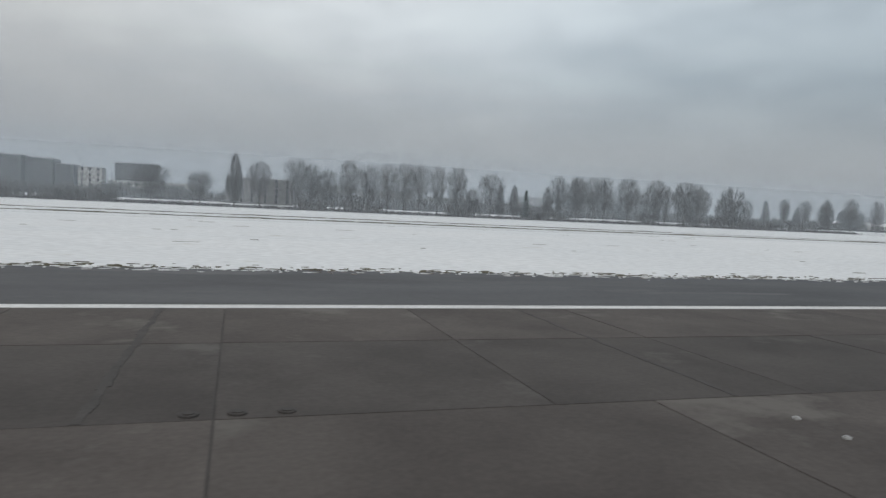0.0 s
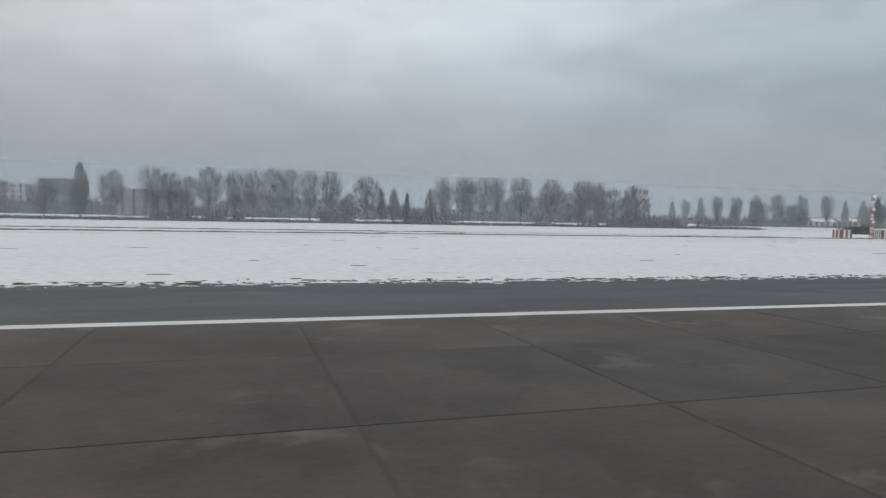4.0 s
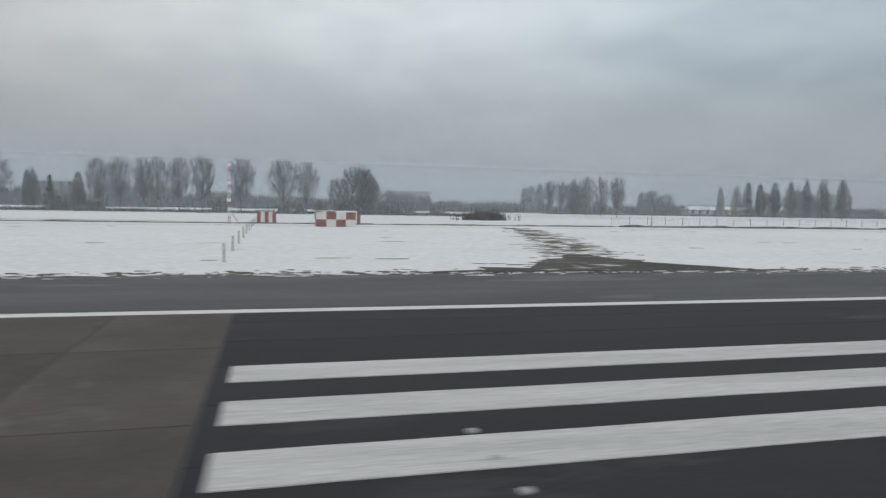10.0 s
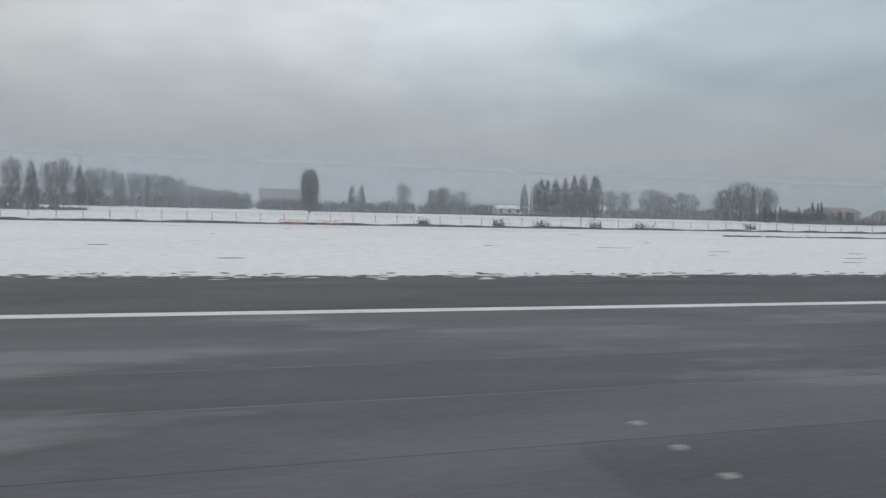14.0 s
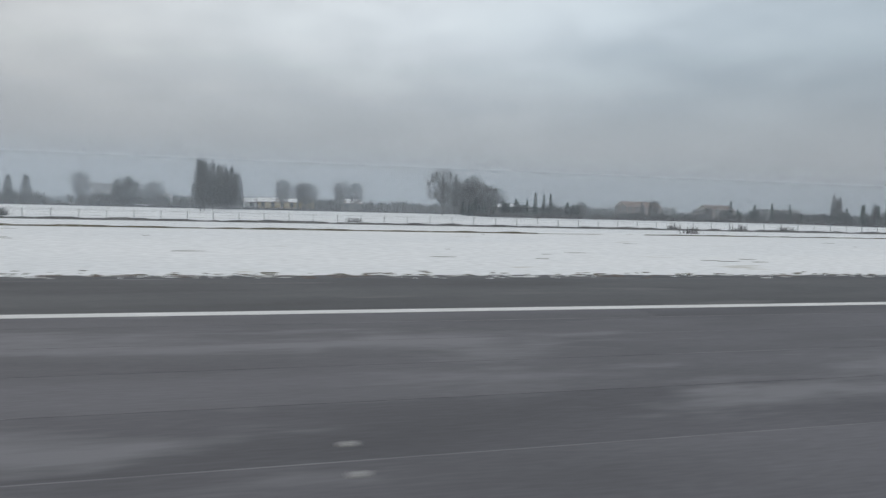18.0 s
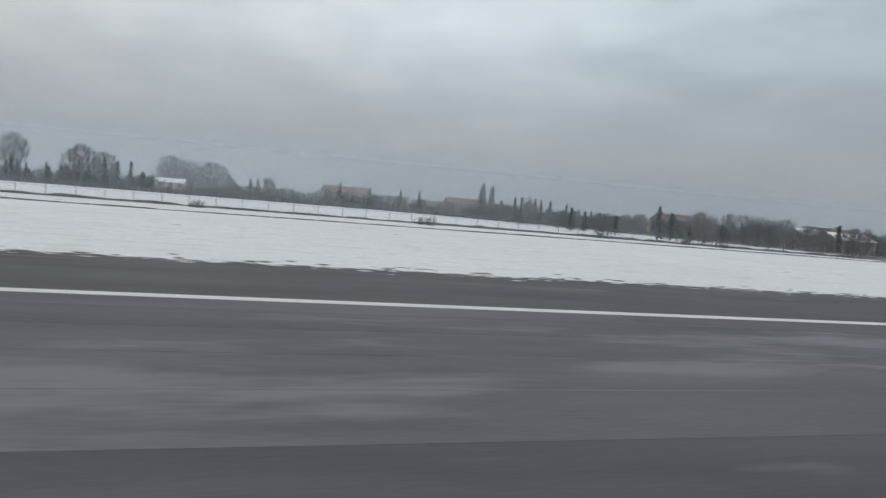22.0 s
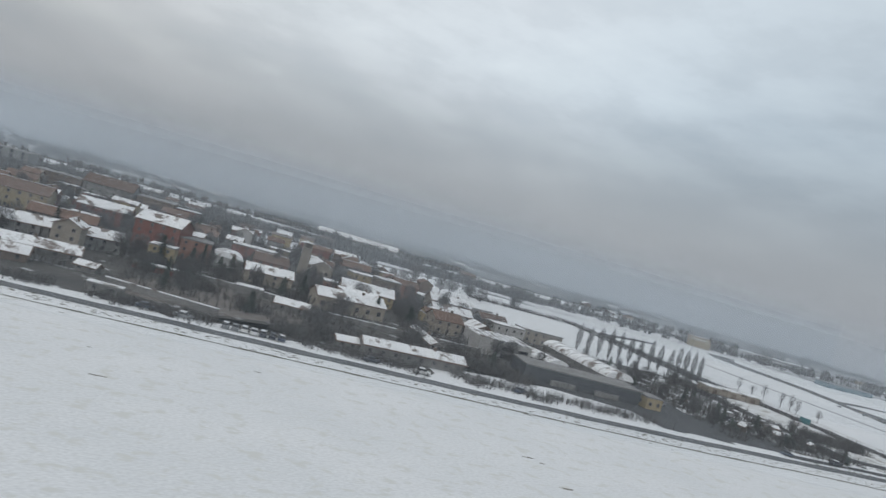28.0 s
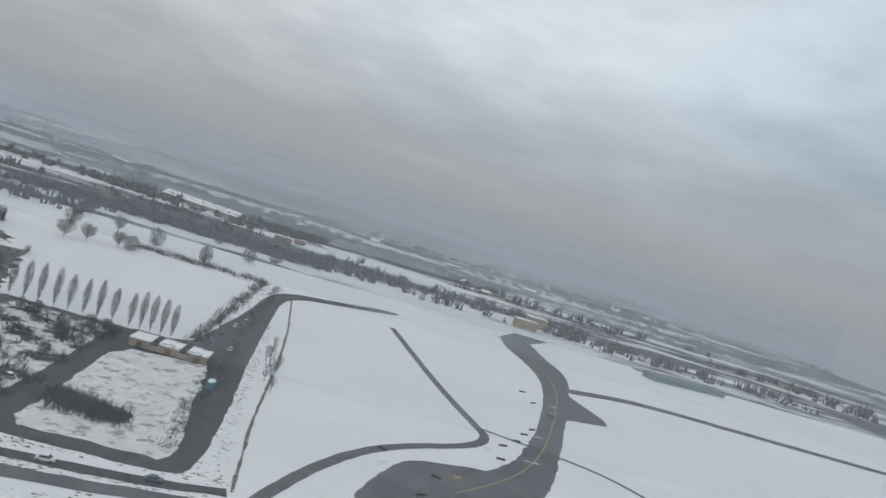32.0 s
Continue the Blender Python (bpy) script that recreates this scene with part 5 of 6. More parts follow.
# the town under the flight path
# front corners of each house, then depth, eaves height, wall, roof, storeys, snow on the roof, label
TOWN = [
    ((602, 111.4), (613.2, 116.0), 5, 2.2, "grey", "gable", 2, True, "long two-storey terrace with a snowy roof"), ((613.6, 116.1), (624.8, 120.7), 5, 2.2, "grey", "gable", 2, True, "long two-storey terrace with a snowy roof"),
    ((603, 98.4), (623, 102.7), 4, 1.1, "grey", "gable", 1, True, "long low barn with an unbroken snow roof"), ((607, 90.7), (619.3, 93.0), 3.4, 1.1, "brown", "gable", 1, True, "low barn with a broad snow-covered roof"),
    ((623.8, 97.4), (626.6, 96.9), 2, 0.8, "grey", "gable", 1, True, "small shed with a snow-covered roof"), ((628.3, 85.7), (632.6, 85.3), 1.4, 0.9, "grey", "flat", 1, True, "row of low lock-up garages under snow"),
    ((588, 106), (600, 109), 4.5, 2.0, "beige", "gable", 2, True, ""), ((576, 99), (590, 101), 4, 1.3, "grey", "gable", 1, True, "low shed with a snow-covered roof"), ((566, 118), (578, 119), 6, 2.8, "beige", "gable", 2, True, ""),
    ((580, 112), (594, 115), 5, 2.6, "grey", "gable", 2, True, "long two-storey terrace with a snowy roof"), ((588, 146), (604, 147), 7, 4.2, "ochre", "gable", 3, 1, "ochre gabled apartment house with balconies"), ((570, 132), (580, 132), 6, 3.4, "rose", "gable", 2, True, ""),
    ((622.5, 137.5), (631.2, 135.6), 7, 5.6, "brick", "gable", 4, True, "four-storey red apartment house with a snowy roof"), ((631.6, 136.4), (637.4, 136.8), 6, 4.0, "rose", "flat", 3, False, "three-storey rose-coloured house with a flat roof"),
    ((638.2, 138.5), (643.8, 139.0), 8, 2.2, "white", "arch", 1, True, "pale hall with a curved snowy roof"), ((628.5, 111.4), (637.1, 111.0), 1.8, 0.9, "brick", "flat", 1, True, "long low brick outbuilding capped with snow"),
    ((606, 131), (617, 133), 5, 2.6, "grey", "gable", 2, 1, ""), ((606, 160), (617, 161), 6, 3.6, "brick", "gable", 3, True, ""), ((658.8, 165.4), (664.4, 166.2), 9, 2.8, "beige", "gable", 1, True, "plain church with a steep snowy roof"),
    ((658.2, 115.4), (671.0, 118.8), 5, 2.5, "beige", "gable", 1, True, "long beige works building with a snowy roof"), ((664.5, 139.4), (676.0, 139.2), 6, 2.4, "ochre", "gable", 2, True, "yellow two-storey school building with a snowy roof"),
    ((668.6, 158.6), (674.4, 159.6), 5, 4.0, "ochre", "flat", 3, True, "three-storey yellow house with flat roof"), ((663.3, 85.9), (678.4, 87.9), 3.0, 1.4, "grey", "gable", 1, True, "long low shed with an unbroken snow roof"),
    ((659.8, 86.9), (662.8, 87.5), 2.0, 0.9, "grey", "gable", 1, True, "small lean-to with snow on top"), ((676.4, 101.5), (678.4, 101.6), 14, 0.9, "grey", "gable", 1, True, "long narrow shed with a snowy roof"),
    ((691.5, 97.4), (712.6, 96.9), 6.6, 2.2, "dark", "flat", 1, False, "long flat dark works hall swept clear of snow"), ((713.1, 95.6), (716.2, 95.8), 3.4, 1.9, "ochre", "flat", 1, False, "small yellow gatehouse with flat roof"),
    ((714.5, 112.6), (720.6, 113.2), 26, 1.2, "grey", "arch", 1, True, "long shed with a ribbed curved snowy roof"), ((701.0, 110.4), (705.9, 111.6), 9, 1.0, "grey", "arch", 1, True, "shed with a curved snowy roof"),
    ((674.4, 151), (679.4, 152.4), 5.5, 4.8, "brown", "flat", 3, True, "three-storey brown apartment house with a flat roof"), ((685.4, 140.1), (694.7, 140.8), 5, 2.5, "white", "gable", 2, True, "long pale two-storey house with a snowy roof"),
    ((681.8, 122.6), (687.6, 123.6), 5.5, 2.7, "beige", "gable", 2, 1, ""), ((691, 127.4), (696.4, 127.8), 7, 1.7, "brown", "gable", 1, 1, "low workshop with a pitched snowy roof"), ((699.2, 137.2), (707.0, 138.6), 5, 3.0, "white", "flat", 2, True, ""),
    ((709, 144), (719.4, 145.4), 5, 2.8, "beige", "flat", 2, True, "two-storey beige works building with large windows"), ((690.2, 175.6), (713.0, 180.6), 7, 1.3, "grey", "flat", 1, True, "long flat hall under smooth snow"),
    ((663, 126), (671, 127.2), 5, 2.2, "beige", "gable", 2, -1, ""), ((645, 128), (654, 129), 5, 2.2, "beige", "gable", 2, True, ""), ((646, 146), (653, 147), 6, 2.7, "rose", "gable", 2, 1, ""), ((640, 160), (651, 161), 6, 3.4, "brick", "flat", 3, True, ""),
    ((690, 162), (701, 163), 6, 2.4, "beige", "gable", 2, True, ""), ((700, 150), (707, 151), 5, 2.2, "grey", "gable", 2, 1, ""), ((651, 104.6), (656.4, 104.2), 2.6, 1.1, "grey", "gable", 1, True, ""), ((682, 131), (687, 131.6), 5, 2.0, "ochre", "gable", 1, 1, ""),
]
spans = []
for (xa, ya), (xb, yb), d, h, colour, roof, n, snow, text in TOWN:
    w_ = math.hypot(xb - xa, yb - ya)
    nx, ny = -(yb - ya) / w_, (xb - xa) / w_
    cx, cy = (xa + xb) / 2 + nx * d / 2, (ya + yb) / 2 + ny * d / 2
    house(cx - w_ / 2, cx + w_ / 2, cy - d / 2, cy + d / 2, h, colour, roof, n, text, glazed=colour != "dark", snow=snow, turn=math.degrees(math.atan2(yb - ya, xb - xa)), rise=1.1 if roof == "arch" and h > 2 else 0.0)
    spans.append((cx - w_ / 2 - 2, cx + w_ / 2 + 2, cy - d / 2 - 2, cy + d / 2 + 2))
for x in (698.0, 706.0):
    panel = thing("stacked_panels", "pale panels leaning in the open front of a works hall", "panels", at=(x, 96.2, 0))
    part("panel", Shape().box(-2.2, 2.2, -0.1, 0.1, 0.0, 0.9), WALLS["grey"], panel)
house(644.5, 649, 110.5, 113, 1.3, "grey", "flat", 1, "teal metal shed with snow on its roof", "shed", glazed=False)
tower = thing("church_tower", "square beige church tower with belfry openings", "tower", at=(656.9, 164.0, 0))
part("shaft", Shape().box(-1.1, 1.1, -1.1, 1.1, -0.2, 6.4), WALLS["beige"], tower)
belfry = part("belfry", Shape().box(-1.25, 1.25, -1.25, 1.25, 6.404, 6.6).box(-1.0, -0.7, -1.0, 1.0, 6.6, 7.8).box(0.7, 1.0, -1.0, 1.0, 6.6, 7.8).box(-0.7, 0.7, 0.7, 1.0, 6.6, 7.8), WALLS["beige"], tower)
part("cap", Shape().box(-1.25, 1.25, -1.25, 1.25, 7.804, 8.0), ROOF_SNOW, tower)
# works building with a north-light roof
works = thing("factory", "pale factory with a banded skylight roof", "factory", at=(692.4, 115.6, 0), turn=4)
part("wall", Shape().box(-5.2, 5.2, -4.4, 4.4, -0.2, 3.0), WALLS["white"], works)
for i in range(13):
    x = -5.2 + 10.4 * i / 13
    part("roof_bay" if i % 2 == 0 else "skylight", Shape().prism([(x + 0.01, -4.5), (x + 0.79, -4.5), (x + 0.79, 4.5), (x + 0.01, 4.5)], 3.004, 3.22 if i % 2 == 0 else 3.12), ROOF_SNOW if i % 2 == 0 else STEEL, works)
for x, wide in ((0.6, 2.4), (3.6, 2.0)):
    part("window", Shape().box(x - wide / 2, x + wide / 2, -4.43, -4.404, 1.5, 2.1), GLASS, works, "broad dark strip window")
part("gate", Shape().box(-0.6, 2.6, -4.43, -4.404, 0.0, 0.8), GLASS, works, "dark open loading gate")
for i in range(3):
    shed = thing("flat_shed", "small flat-roofed shed under smooth snow", "shed", "three sheds by the lot", at=(757.0 + 5.4 * i, 138.6 - 0.2 * i, 0))
    part("wall", Shape().box(-1.9, 1.9, -2.2, 2.2, -0.1, 1.5), WALLS["beige"], shed)
    part("snow_cover", Shape().box(-2.0, 2.0, -2.3, 2.3, 1.504, 1.68), ROOF_SNOW, shed)
    if i < 2:
        part("linking_wall", Shape().box(1.95, 3.45, -2.2, -2.0, -0.1, 1.0), WALLS["beige"], shed)
    part("door", Shape().box(-0.6, 0.6, -2.225, -2.204, 0, 1.1), WALLS["brown"], shed)
tank = thing("storage_tank", "small teal storage tank beside the road", "tank", at=(773.3, 125, 0))
part("shell", Shape().prism([(0.8 * math.cos(i * 0.393), 1.4 * math.sin(i * 0.393)) for i in range(16)], 0, 1.3), TEAL, tank)
part("lid", Shape().prism([(0.6 * math.cos(i * 0.393), 1.1 * math.sin(i * 0.393)) for i in range(16)], 1.304, 1.4), ROOF_SNOW, tank)
warehouse = house(672, 724, 404, 414, 2.6, "grey", "gable", 1, "very long low warehouse with a snow roof", "warehouse", turn=-22, glazed=False)
for (xa, ya), (xb, yb) in (((637.5, 115.2), (656.5, 112.2)), ((659.5, 108.2), (687.4, 109.9)), ((629, 92.5), (644, 88.4))):
    run = math.hypot(xb - xa, yb - ya)
    wall_ = thing("boundary_wall", "long low grey wall capped with snow", "wall", "yard walls", at=(xa, ya, 0), turn=math.degrees(math.atan2(yb - ya, xb - xa)))
    n = int(run / 3)
    for i in range(n):
        part("wall_panel", Shape().box(run * i / n, run * (i + 1) / n - 0.04, -0.15, 0.15, -0.1, 0.9), WALLS["grey"], wall_)
        part("snow_cap", Shape().box(run * i / n, run * (i + 1) / n - 0.04, -0.2, 0.2, 0.904, 1.0), ROOF_SNOW, wall_)

# allotment sheds and hedged plots
for i in range(11):
    x, y = random.uniform(729, 747), random.uniform(93, 120)
    w_, d = random.uniform(0.8, 1.9), random.uniform(0.7, 1.3)
    house(x - w_ / 2, x + w_ / 2, y - d / 2, y + d / 2, random.uniform(0.7, 1.1), random.choice(("grey", "brown", "dark", "beige")), "gable" if i % 3 else "flat", 1, "small allotment shed with snow on its roof", "garden_shed", turn=random.uniform(-25, 25), glazed=False, group="allotment sheds", rise=0.3)

# streets of smaller houses further out
taken = spans + [(684, 701, 108, 124), (652, 676, 156, 176), (718, 775, 140, 240), (626, 660, 84, 116), (672, 712, 78, 104)]
for i in range(15):
    for j in range(13):
        cx, cy = 578 + 10.5 * i + random.uniform(-2, 2), 112 + 13 * j + random.uniform(-2.5, 2.5)
        if cx > 700 - max(0, cy - 190) * 0.55 or random.random() < 0.12:
            continue
        w_, d = random.uniform(3.6, 7.5), random.uniform(3.2, 5.2)
        if any(cx + w_ / 2 > a and cx - w_ / 2 < b and cy + d / 2 > c and cy - d / 2 < e for a, b, c, e in taken):
            continue
        taken.append((cx - w_ / 2 - 1, cx + w_ / 2 + 1, cy - d / 2 - 1, cy + d / 2 + 1))
        n = random.choice((1, 1, 2, 2, 3))
        house(cx - w_ / 2, cx + w_ / 2, cy - d / 2, cy + d / 2, 1.2 * n + 0.35, random.choice(("beige", "grey", "brick", "rose", "brown", "ochre", "white")), "gable" if random.random() < 0.8 else "flat", n, turn=random.uniform(-5, 5), glazed=cy < 190, snow=random.choice((True, True, 1, 1, -1, False)))
for i in range(60):
    cx, cy = random.uniform(540, 1060), random.uniform(290, 620)
    if cx > 690 and cy < 340:
        continue
    w_, d, h = random.uniform(4, 11), random.uniform(3.5, 6), random.uniform(1.4, 3.4)
    house(cx - w_ / 2, cx + w_ / 2, cy - d / 2, cy + d / 2, h, random.choice(("beige", "grey", "brown", "white")), "gable" if i % 3 else "flat", 2, "low building with a snowy roof in the haze", glazed=False, group="distant buildings", snow=random.choice((True, 1, -1, False)))
for x, y, h in ((880, 318, 5.0), (872, 306, 4.0)):
    house(x - 5, x + 5, y - 3, y + 3, h, "ochre", "flat", 2, "yellow airport building by the far apron", glazed=False, group="distant buildings")
house(917, 955, 270, 277, 2.2, "blue", "flat", 1, "long blue-grey hangar beyond the taxiways", "hangar", turn=13, glazed=False, group="distant buildings", snow=False)


# ---- cars ----
def car(paint, snowy):
    ob = thing("car", "parked car with snow on its roof" if snowy else "parked car beside the road", "car", "parked cars")
    part("body", Shape().prism([(-1.05, -0.42), (1.05, -0.42), (1.1, 0), (1.05, 0.42), (-1.05, 0.42), (-1.1, 0)], 0.14, 0.46), paint, ob)
    cabin = Shape()
    cabin.v = [(-0.75, -0.4, 0.464), (0.6, -0.4, 0.464), (0.6, 0.4, 0.464), (-0.75, 0.4, 0.464), (-0.55, -0.34, 0.74), (0.25, -0.34, 0.74), (0.25, 0.34, 0.74), (-0.55, 0.34, 0.74)]
    cabin.f = [(0, 1, 5, 4), (1, 2, 6, 5), (2, 3, 7, 6), (3, 0, 4, 7), (4, 5, 6, 7)]
    part("cabin", cabin, GLASS, ob)
    part("roof", Shape().box(-0.55, 0.25, -0.34, 0.34, 0.744, 0.80 if snowy else 0.76), ROOF_SNOW if snowy else paint, ob)
    for x in (-0.68, 0.68):
        for y in (-0.4, 0.4):
            part("wheel", Shape().tube((x, y - 0.06, 0.16), (x, y + 0.06, 0.16), 0.16, 0.16, 10), BLACK, ob)
    return ob


models = [car(p, k) for p in CAR_PAINTS for k in (True, False)]
spots_ = [(645.5 + 1.15 * i, 82.2 + 0.1 * (i % 3), 90) for i in range(7)] + [(636, 82.6, 4), (640.5, 82.3, -3), (664, 81.9, 4), (671, 82, -2), (686, 84.5, 40)] + [(717.5 + (i % 2) * 2.6, 100 + 2.2 * i, 10) for i in range(8)] + [(706 + 1.4 * i, 108, 90) for i in range(5)] + [(731 + 2.5 * i, 96 + 4 * (i % 4), 20 * i) for i in range(8)] + [(757, 87.0, 6), (763.5, 87.6, 4), (775.5, 88.9, 5), (743, 85.8, 8), (766.5, 153, 95), (767.2, 160, 92), (768.0, 170, 92), (769.2, 177, 94), (768.6, 188, 92), (771.2, 150, 92), (732, 84.4, 8)]
for i, (x, y, a) in enumerate(spots_):
    m = pose(x, y, 0.03, rz=a + random.uniform(-4, 4))
    if i < len(models):
        models[i].matrix_basis = m
    else:
        copy_thing(models[(i * 5) % 8], m)

# ---- airliner wing standing over the runway ----
def loft(rings):
    s_ = Shape()
    k = len(rings[0])
    for r in rings:
        s_.v += r
    for j in range(len(rings) - 1):
        s_.f += [(j * k + i, j * k + (i + 1) % k, (j + 1) * k + (i + 1) % k, (j + 1) * k + i) for i in range(k)]
    s_.f += [tuple(range(k - 1, -1, -1)), tuple(range((len(rings) - 1) * k, len(rings) * k))]
    return s_


def lead(y):
    return 2.75 + 0.51 * (8.5 - y), 2.12 - 0.085 * (8.3 - y)


def hinge(y):
    """Where the fixed wing ends and the flap begins."""
    return (2.46 + 0.247 * (8.3 - max(y, 3.2)), 2.06 - 0.104 * (8.3 - y) * 0.98)


def trail(y):
    return ((1.99 if y > 6.62 else 1.86) + 0.247 * (8.3 - max(y, 3.2)), 2.10 - 0.122 * (8.3 - y))


def wing_ring(y):
    (xl, zl), (xh, zh) = lead(y), hinge(y)
    c = xl - xh
    top = [(xl - c * u, zl + (zh - zl) * u + c * b) for u, b in ((0.0, 0.0), (0.04, 0.030), (0.15, 0.052), (0.4, 0.056), (0.7, 0.036), (1.0, 0.0))]
    low = [(xl - c * u, zl + (zh - zl) * u - c * b) for u, b in ((0.97, 0.045), (0.6, 0.065), (0.25, 0.06), (0.05, 0.03))]
    return [(x, y, z) for x, z in top + low]


def flap_ring(y):
    (xh, zh), (xt, zt) = hinge(y), trail(y)
    prof = ((xh - 0.035, zh - 0.03), (xh - 0.10, zh - 0.012), ((xh + xt) / 2, (zh + zt) / 2 + 0.012), (xt, zt), (xt + 0.01, zt - 0.012), ((xh + xt) / 2, (zh + zt) / 2 - 0.04), (xh - 0.08, zh - 0.09))
    return [(x, y, z) for x, z in prof]


SKIN = material("wing_paint", (0.40, 0.42, 0.43), (0.47, 0.49, 0.50), 0.42, 0.7, 12.0, (0.34, 0.35, 0.35), 0.68, 1.2, 0.03, stretch=(1, 0.4, 1))
FAIRING = material("fairing_paint", (0.30, 0.315, 0.33), (0.37, 0.385, 0.40), 0.45, 1.0, 12.0, bump=0.03)
wing = thing("airliner_wing", "grey airliner wing with flaps partly lowered and red-tipped fairings", "aircraft")
part("main_panel", loft([wing_ring(y) for y in (1.05, 3.2, 4.5, 6.5, 8.3, 8.46)]), SKIN, wing, smooth=False)
part("inner_flap", loft([flap_ring(y) for y in (1.1, 3.17)]), SKIN, wing)
part("outer_flap", loft([flap_ring(y) for y in (3.22, 4.5, 6.6)]), SKIN, wing)
part("aileron", loft([flap_ring(y) for y in (6.66, 8.2)]), SKIN, wing)
for i in range(5):
    ya, yb = 3.05 + 0.69 * i, 3.05 + 0.69 * i + 0.66
    sp = Shape()
    cols = []
    for y in (ya, yb):
        (xl, zl), (xh, zh) = lead(y), hinge(y)
        c = xl - xh
        cols.append([(xh - 0.05, y, zh + 0.012), (xh + 0.4, y, zh + (zl - zh) * 0.4 / c + c * 0.036 + 0.012), (xh + 0.4, y, zh + (zl - zh) * 0.4 / c + c * 0.03), (xh - 0.05, y, zh + 0.002)])
    part("spoiler", loft(cols), SKIN, wing)
fence_ = Shape()
outline = ((1.44, 2.40), (1.60, 1.93), (1.72, 1.93), (1.98, 2.10), (2.62, 2.14), (2.05, 2.19), (1.75, 2.24))
fence_.v = [(x, y, z) for y in (8.47, 8.50) for x, z in outline]
k = len(outline)
fence_.f = [tuple(range(k)), tuple(range(2 * k - 1, k - 1, -1))] + [(i, i + k, (i + 1) % k + k, (i + 1) % k) for i in range(k)]
part("wingtip_fence", fence_, FAIRING, wing)
for y, x0, z0, x1 in ((5.8, 2.01, 1.70, 3.15), (4.2, 2.63, 1.50, 3.95)):
    rings = []
    for u in (0.0, 0.08, 0.25, 0.5, 0.75, 1.0):
        r = 0.035 + 0.07 * math.sin(math.pi * (0.12 + 0.8 * u)) ** 0.8
        rings.append([(x0 + 0.07 + (x1 - x0) * u, y + r * 0.62 * math.cos(a * 0.628), z0 + 0.06 * u + r * 1.15 * math.sin(a * 0.628)) for a in range(10)])
    fa = part("flap_fairing", loft(rings), FAIRING, wing, "grey canoe-shaped fairing", smooth=False)
    part("tail_cap", loft([[(x0 + e, y + q * 0.62 * math.cos(a * 0.628), z0 + q * 1.15 * math.sin(a * 0.628)) for a in range(10)] for e, q in ((-0.03, 0.035), (0.066, 0.06))]), RED, fa, "red tail cap")
part("gear_strut", Shape().tube((4.3, 1.9, 1.5), (4.3, 1.9, 0.42), 0.09, 0.07, 10), STEEL, wing)
for y in (1.68, 2.12):
    part("main_wheel", Shape().tube((4.3, y - 0.1, 0.425), (4.3, y + 0.1, 0.425), 0.29, 0.29, 20), BLACK, wing)

wing.matrix_basis = Matrix.Translation((68.70, 0.85, 2.49)) @ pose(0, 0, 0, -1.2, 1.75, 0) @ Matrix.Translation((0, -0.85, -2.24))

# ---- asphalt lanes and runway slabs, piece by piece ----
for j, (ya, yb) in enumerate(((3.0, 4.9), (4.91, 6.75), (6.76, 8.6), (8.61, 10.45), (10.46, 12.3), (12.31, 14.1), (14.11, 15.9))):
    cuts = [X_ASPHALT + 0.01, 148.0, 168.9]
    while cuts[-1] < 640:
        cuts.append(cuts[-1] + random.uniform(35, 90))
    for xa, xb in zip(cuts, cuts[1:]):
        part("paving_lane", Shape().box(xa, xb - 0.012, ya, yb - 0.004, -0.05, 0.012), ASPHALT_NEW if xa < 140 else ASPHALT_MID if xa < 165 else ASPHALT_RUBBER if j == 0 or xa > 400 and j == 1 else ASPHALT_OLD if xa > 430 or (j + int(xb)) % 3 == 0 else ASPHALT, runway)
dust = Shape()
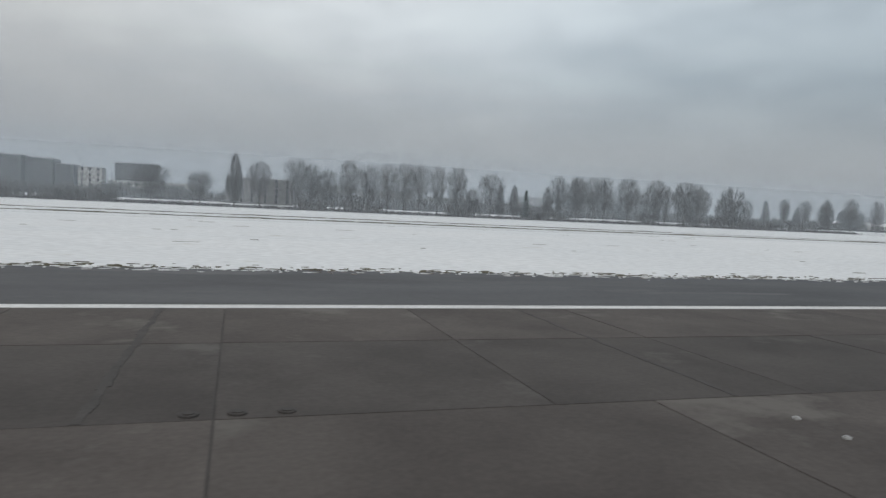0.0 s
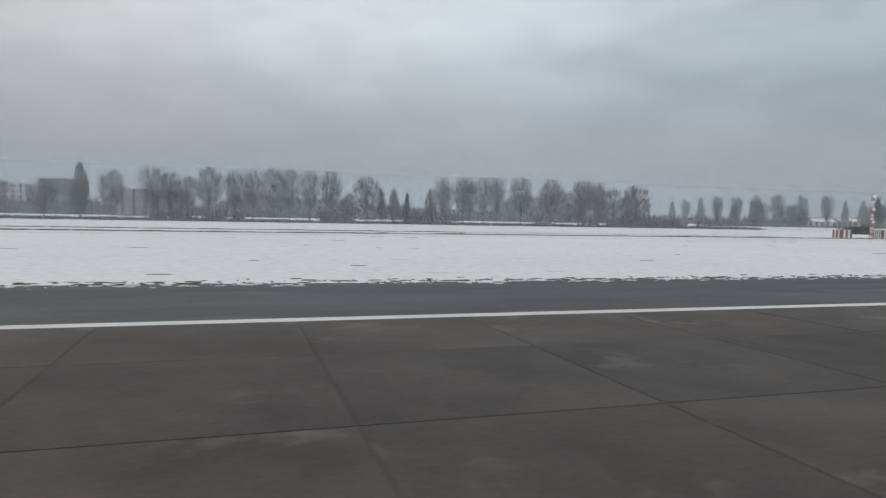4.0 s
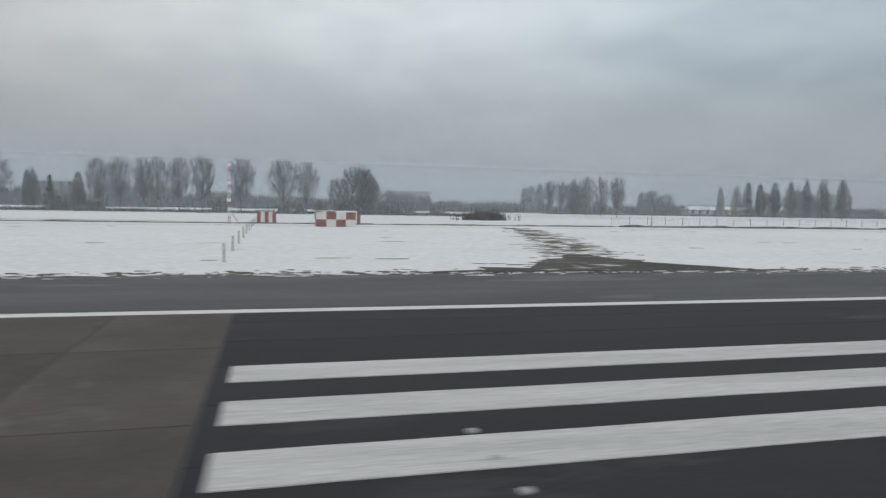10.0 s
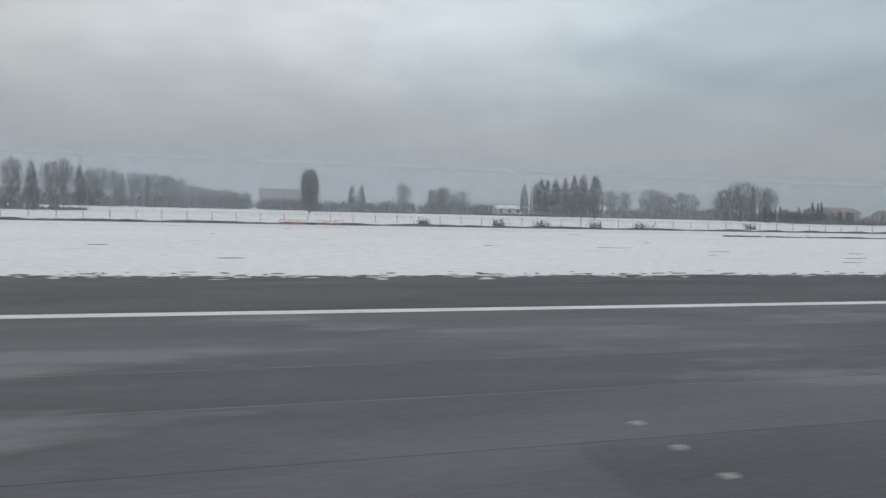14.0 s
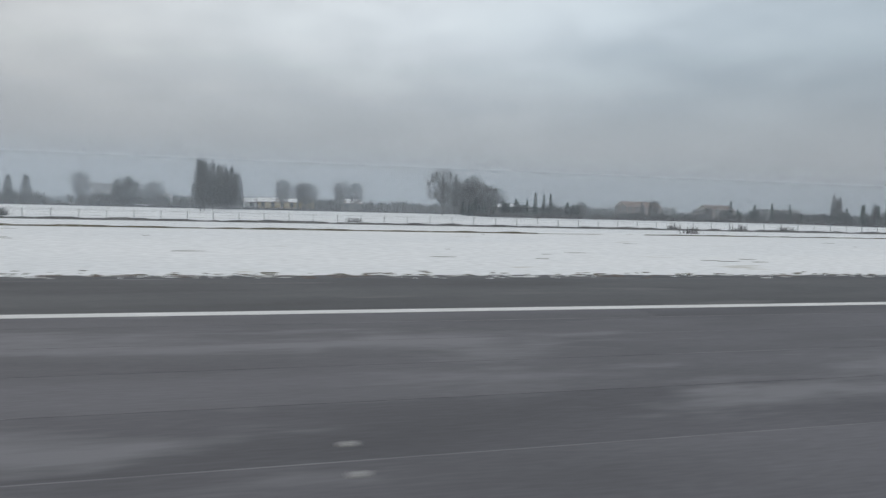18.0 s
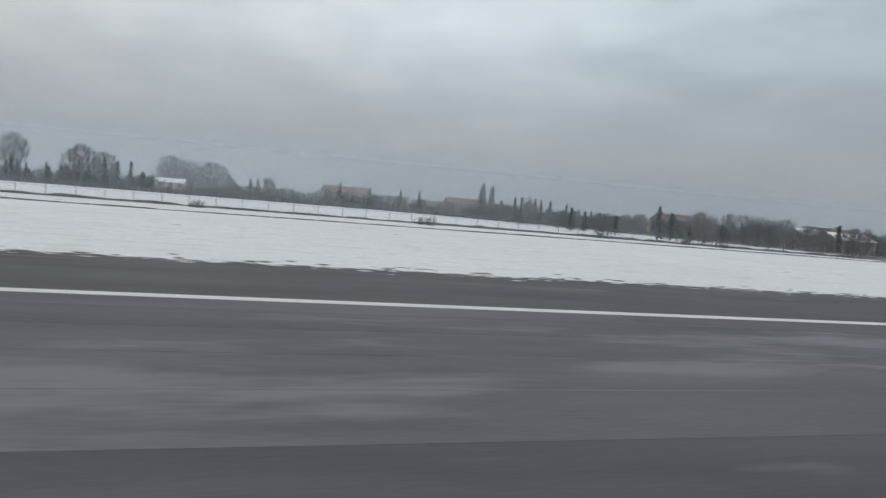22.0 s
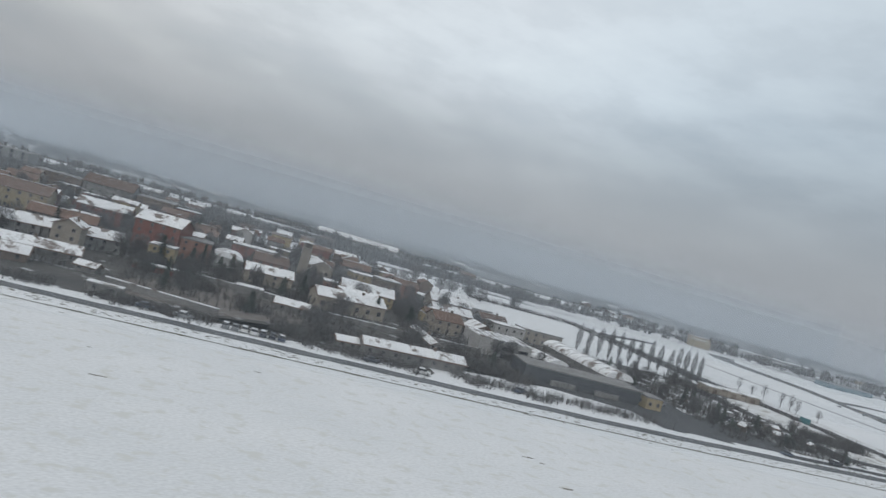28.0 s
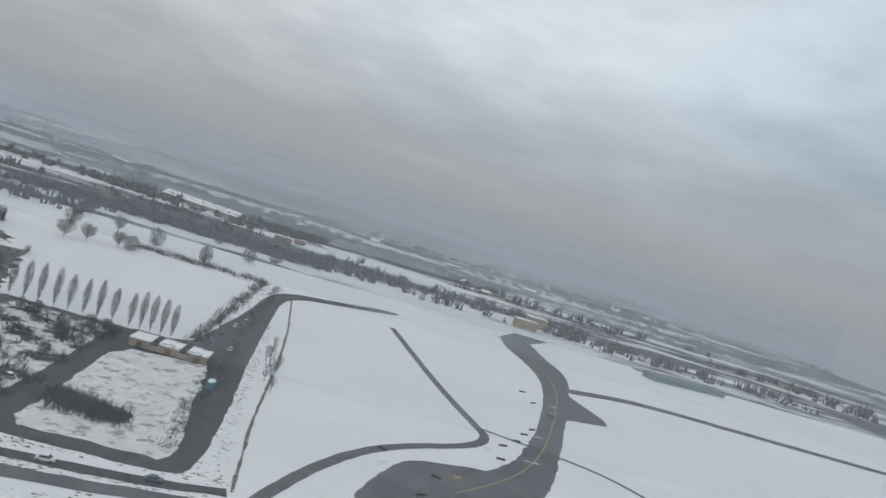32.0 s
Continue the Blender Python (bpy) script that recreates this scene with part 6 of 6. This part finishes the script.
for y in (4.905, 6.755, 8.605, 10.455, 12.305, 14.105):
    x = 166.0
    while x < 640:
        run = random.uniform(2, 16)
        if random.random() < 0.4:
            wide = random.uniform(0.008, 0.018)
            dust.box(x, x + run, y - wide, y + wide, 0.0, 0.0145)
        x += run + random.uniform(1, 12)
part("seam_frost", dust, SEAM, runway, "pale frosted seams between the paving lanes", "stuff")
PITCH, X_JOINT = 3.824, -4.67
slab_mesh = Shape().box(0.012, PITCH - 0.012, 0.012, 3.858, -0.01, 0.014).mesh("slab", CONCRETE)
dark_slab = Shape().box(0.012, PITCH - 0.012, 0.012, 3.858, -0.01, 0.014).mesh("slab", CONCRETE_DARK)
near_joints = [-4.67, 0.47, 5.66]
for i in range(-14, 33):
    x0 = X_JOINT + PITCH * i
    x1 = min(x0 + PITCH, X_ASPHALT - 0.01)
    for j in range(3):
        if j == 0 and 0 <= i < 4:
            if i == 3:
                continue
            xa, xb = (near_joints + [X_JOINT + PITCH * 4])[i:i + 2]
            part("slab", Shape().box(xa + 0.012, xb - 0.012, 0.012, 3.858, -0.01, 0.014), CONCRETE, bed).location = (0, 4.05, 0)
            continue
        if x1 - x0 < PITCH - 0.1:
            part("slab", Shape().box(x0 + 0.012, x1, 0.012, 3.858, -0.01, 0.014), CONCRETE, bed).location = (0, 4.05 + 3.87 * j, 0)
            continue
        ob = part("slab", (slab_mesh, dark_slab, slab_mesh)[j], CONCRETE, bed)
        ob.location = (x0, 4.05 + 3.87 * j, random.uniform(-0.003, 0.003))
# ragged repair seams across the outer lanes, one slab pair apart
for x, grime in ((-5.92, 0.09), (1.76, 0.05), (16.98, 0.035)):
    seam = Shape()
    for k in range(60):
        ya, yb = 7.95 + 7.6 * k / 60, 7.95 + 7.6 * (k + 1) / 60
        off, wide = 0.07 * wobble(ya, 61, 0.9), grime * (0.5 + 0.6 * abs(wobble(ya, 62, 0.5)))
        seam.prism([(x + off - wide, ya), (x + off + wide, ya), (x + off + wide, yb), (x + off - wide, yb)], 0.0, 0.0195)
    part("repair_seam", seam, JOINT, bed, "ragged dark repair seam across the slabs", "stuff")
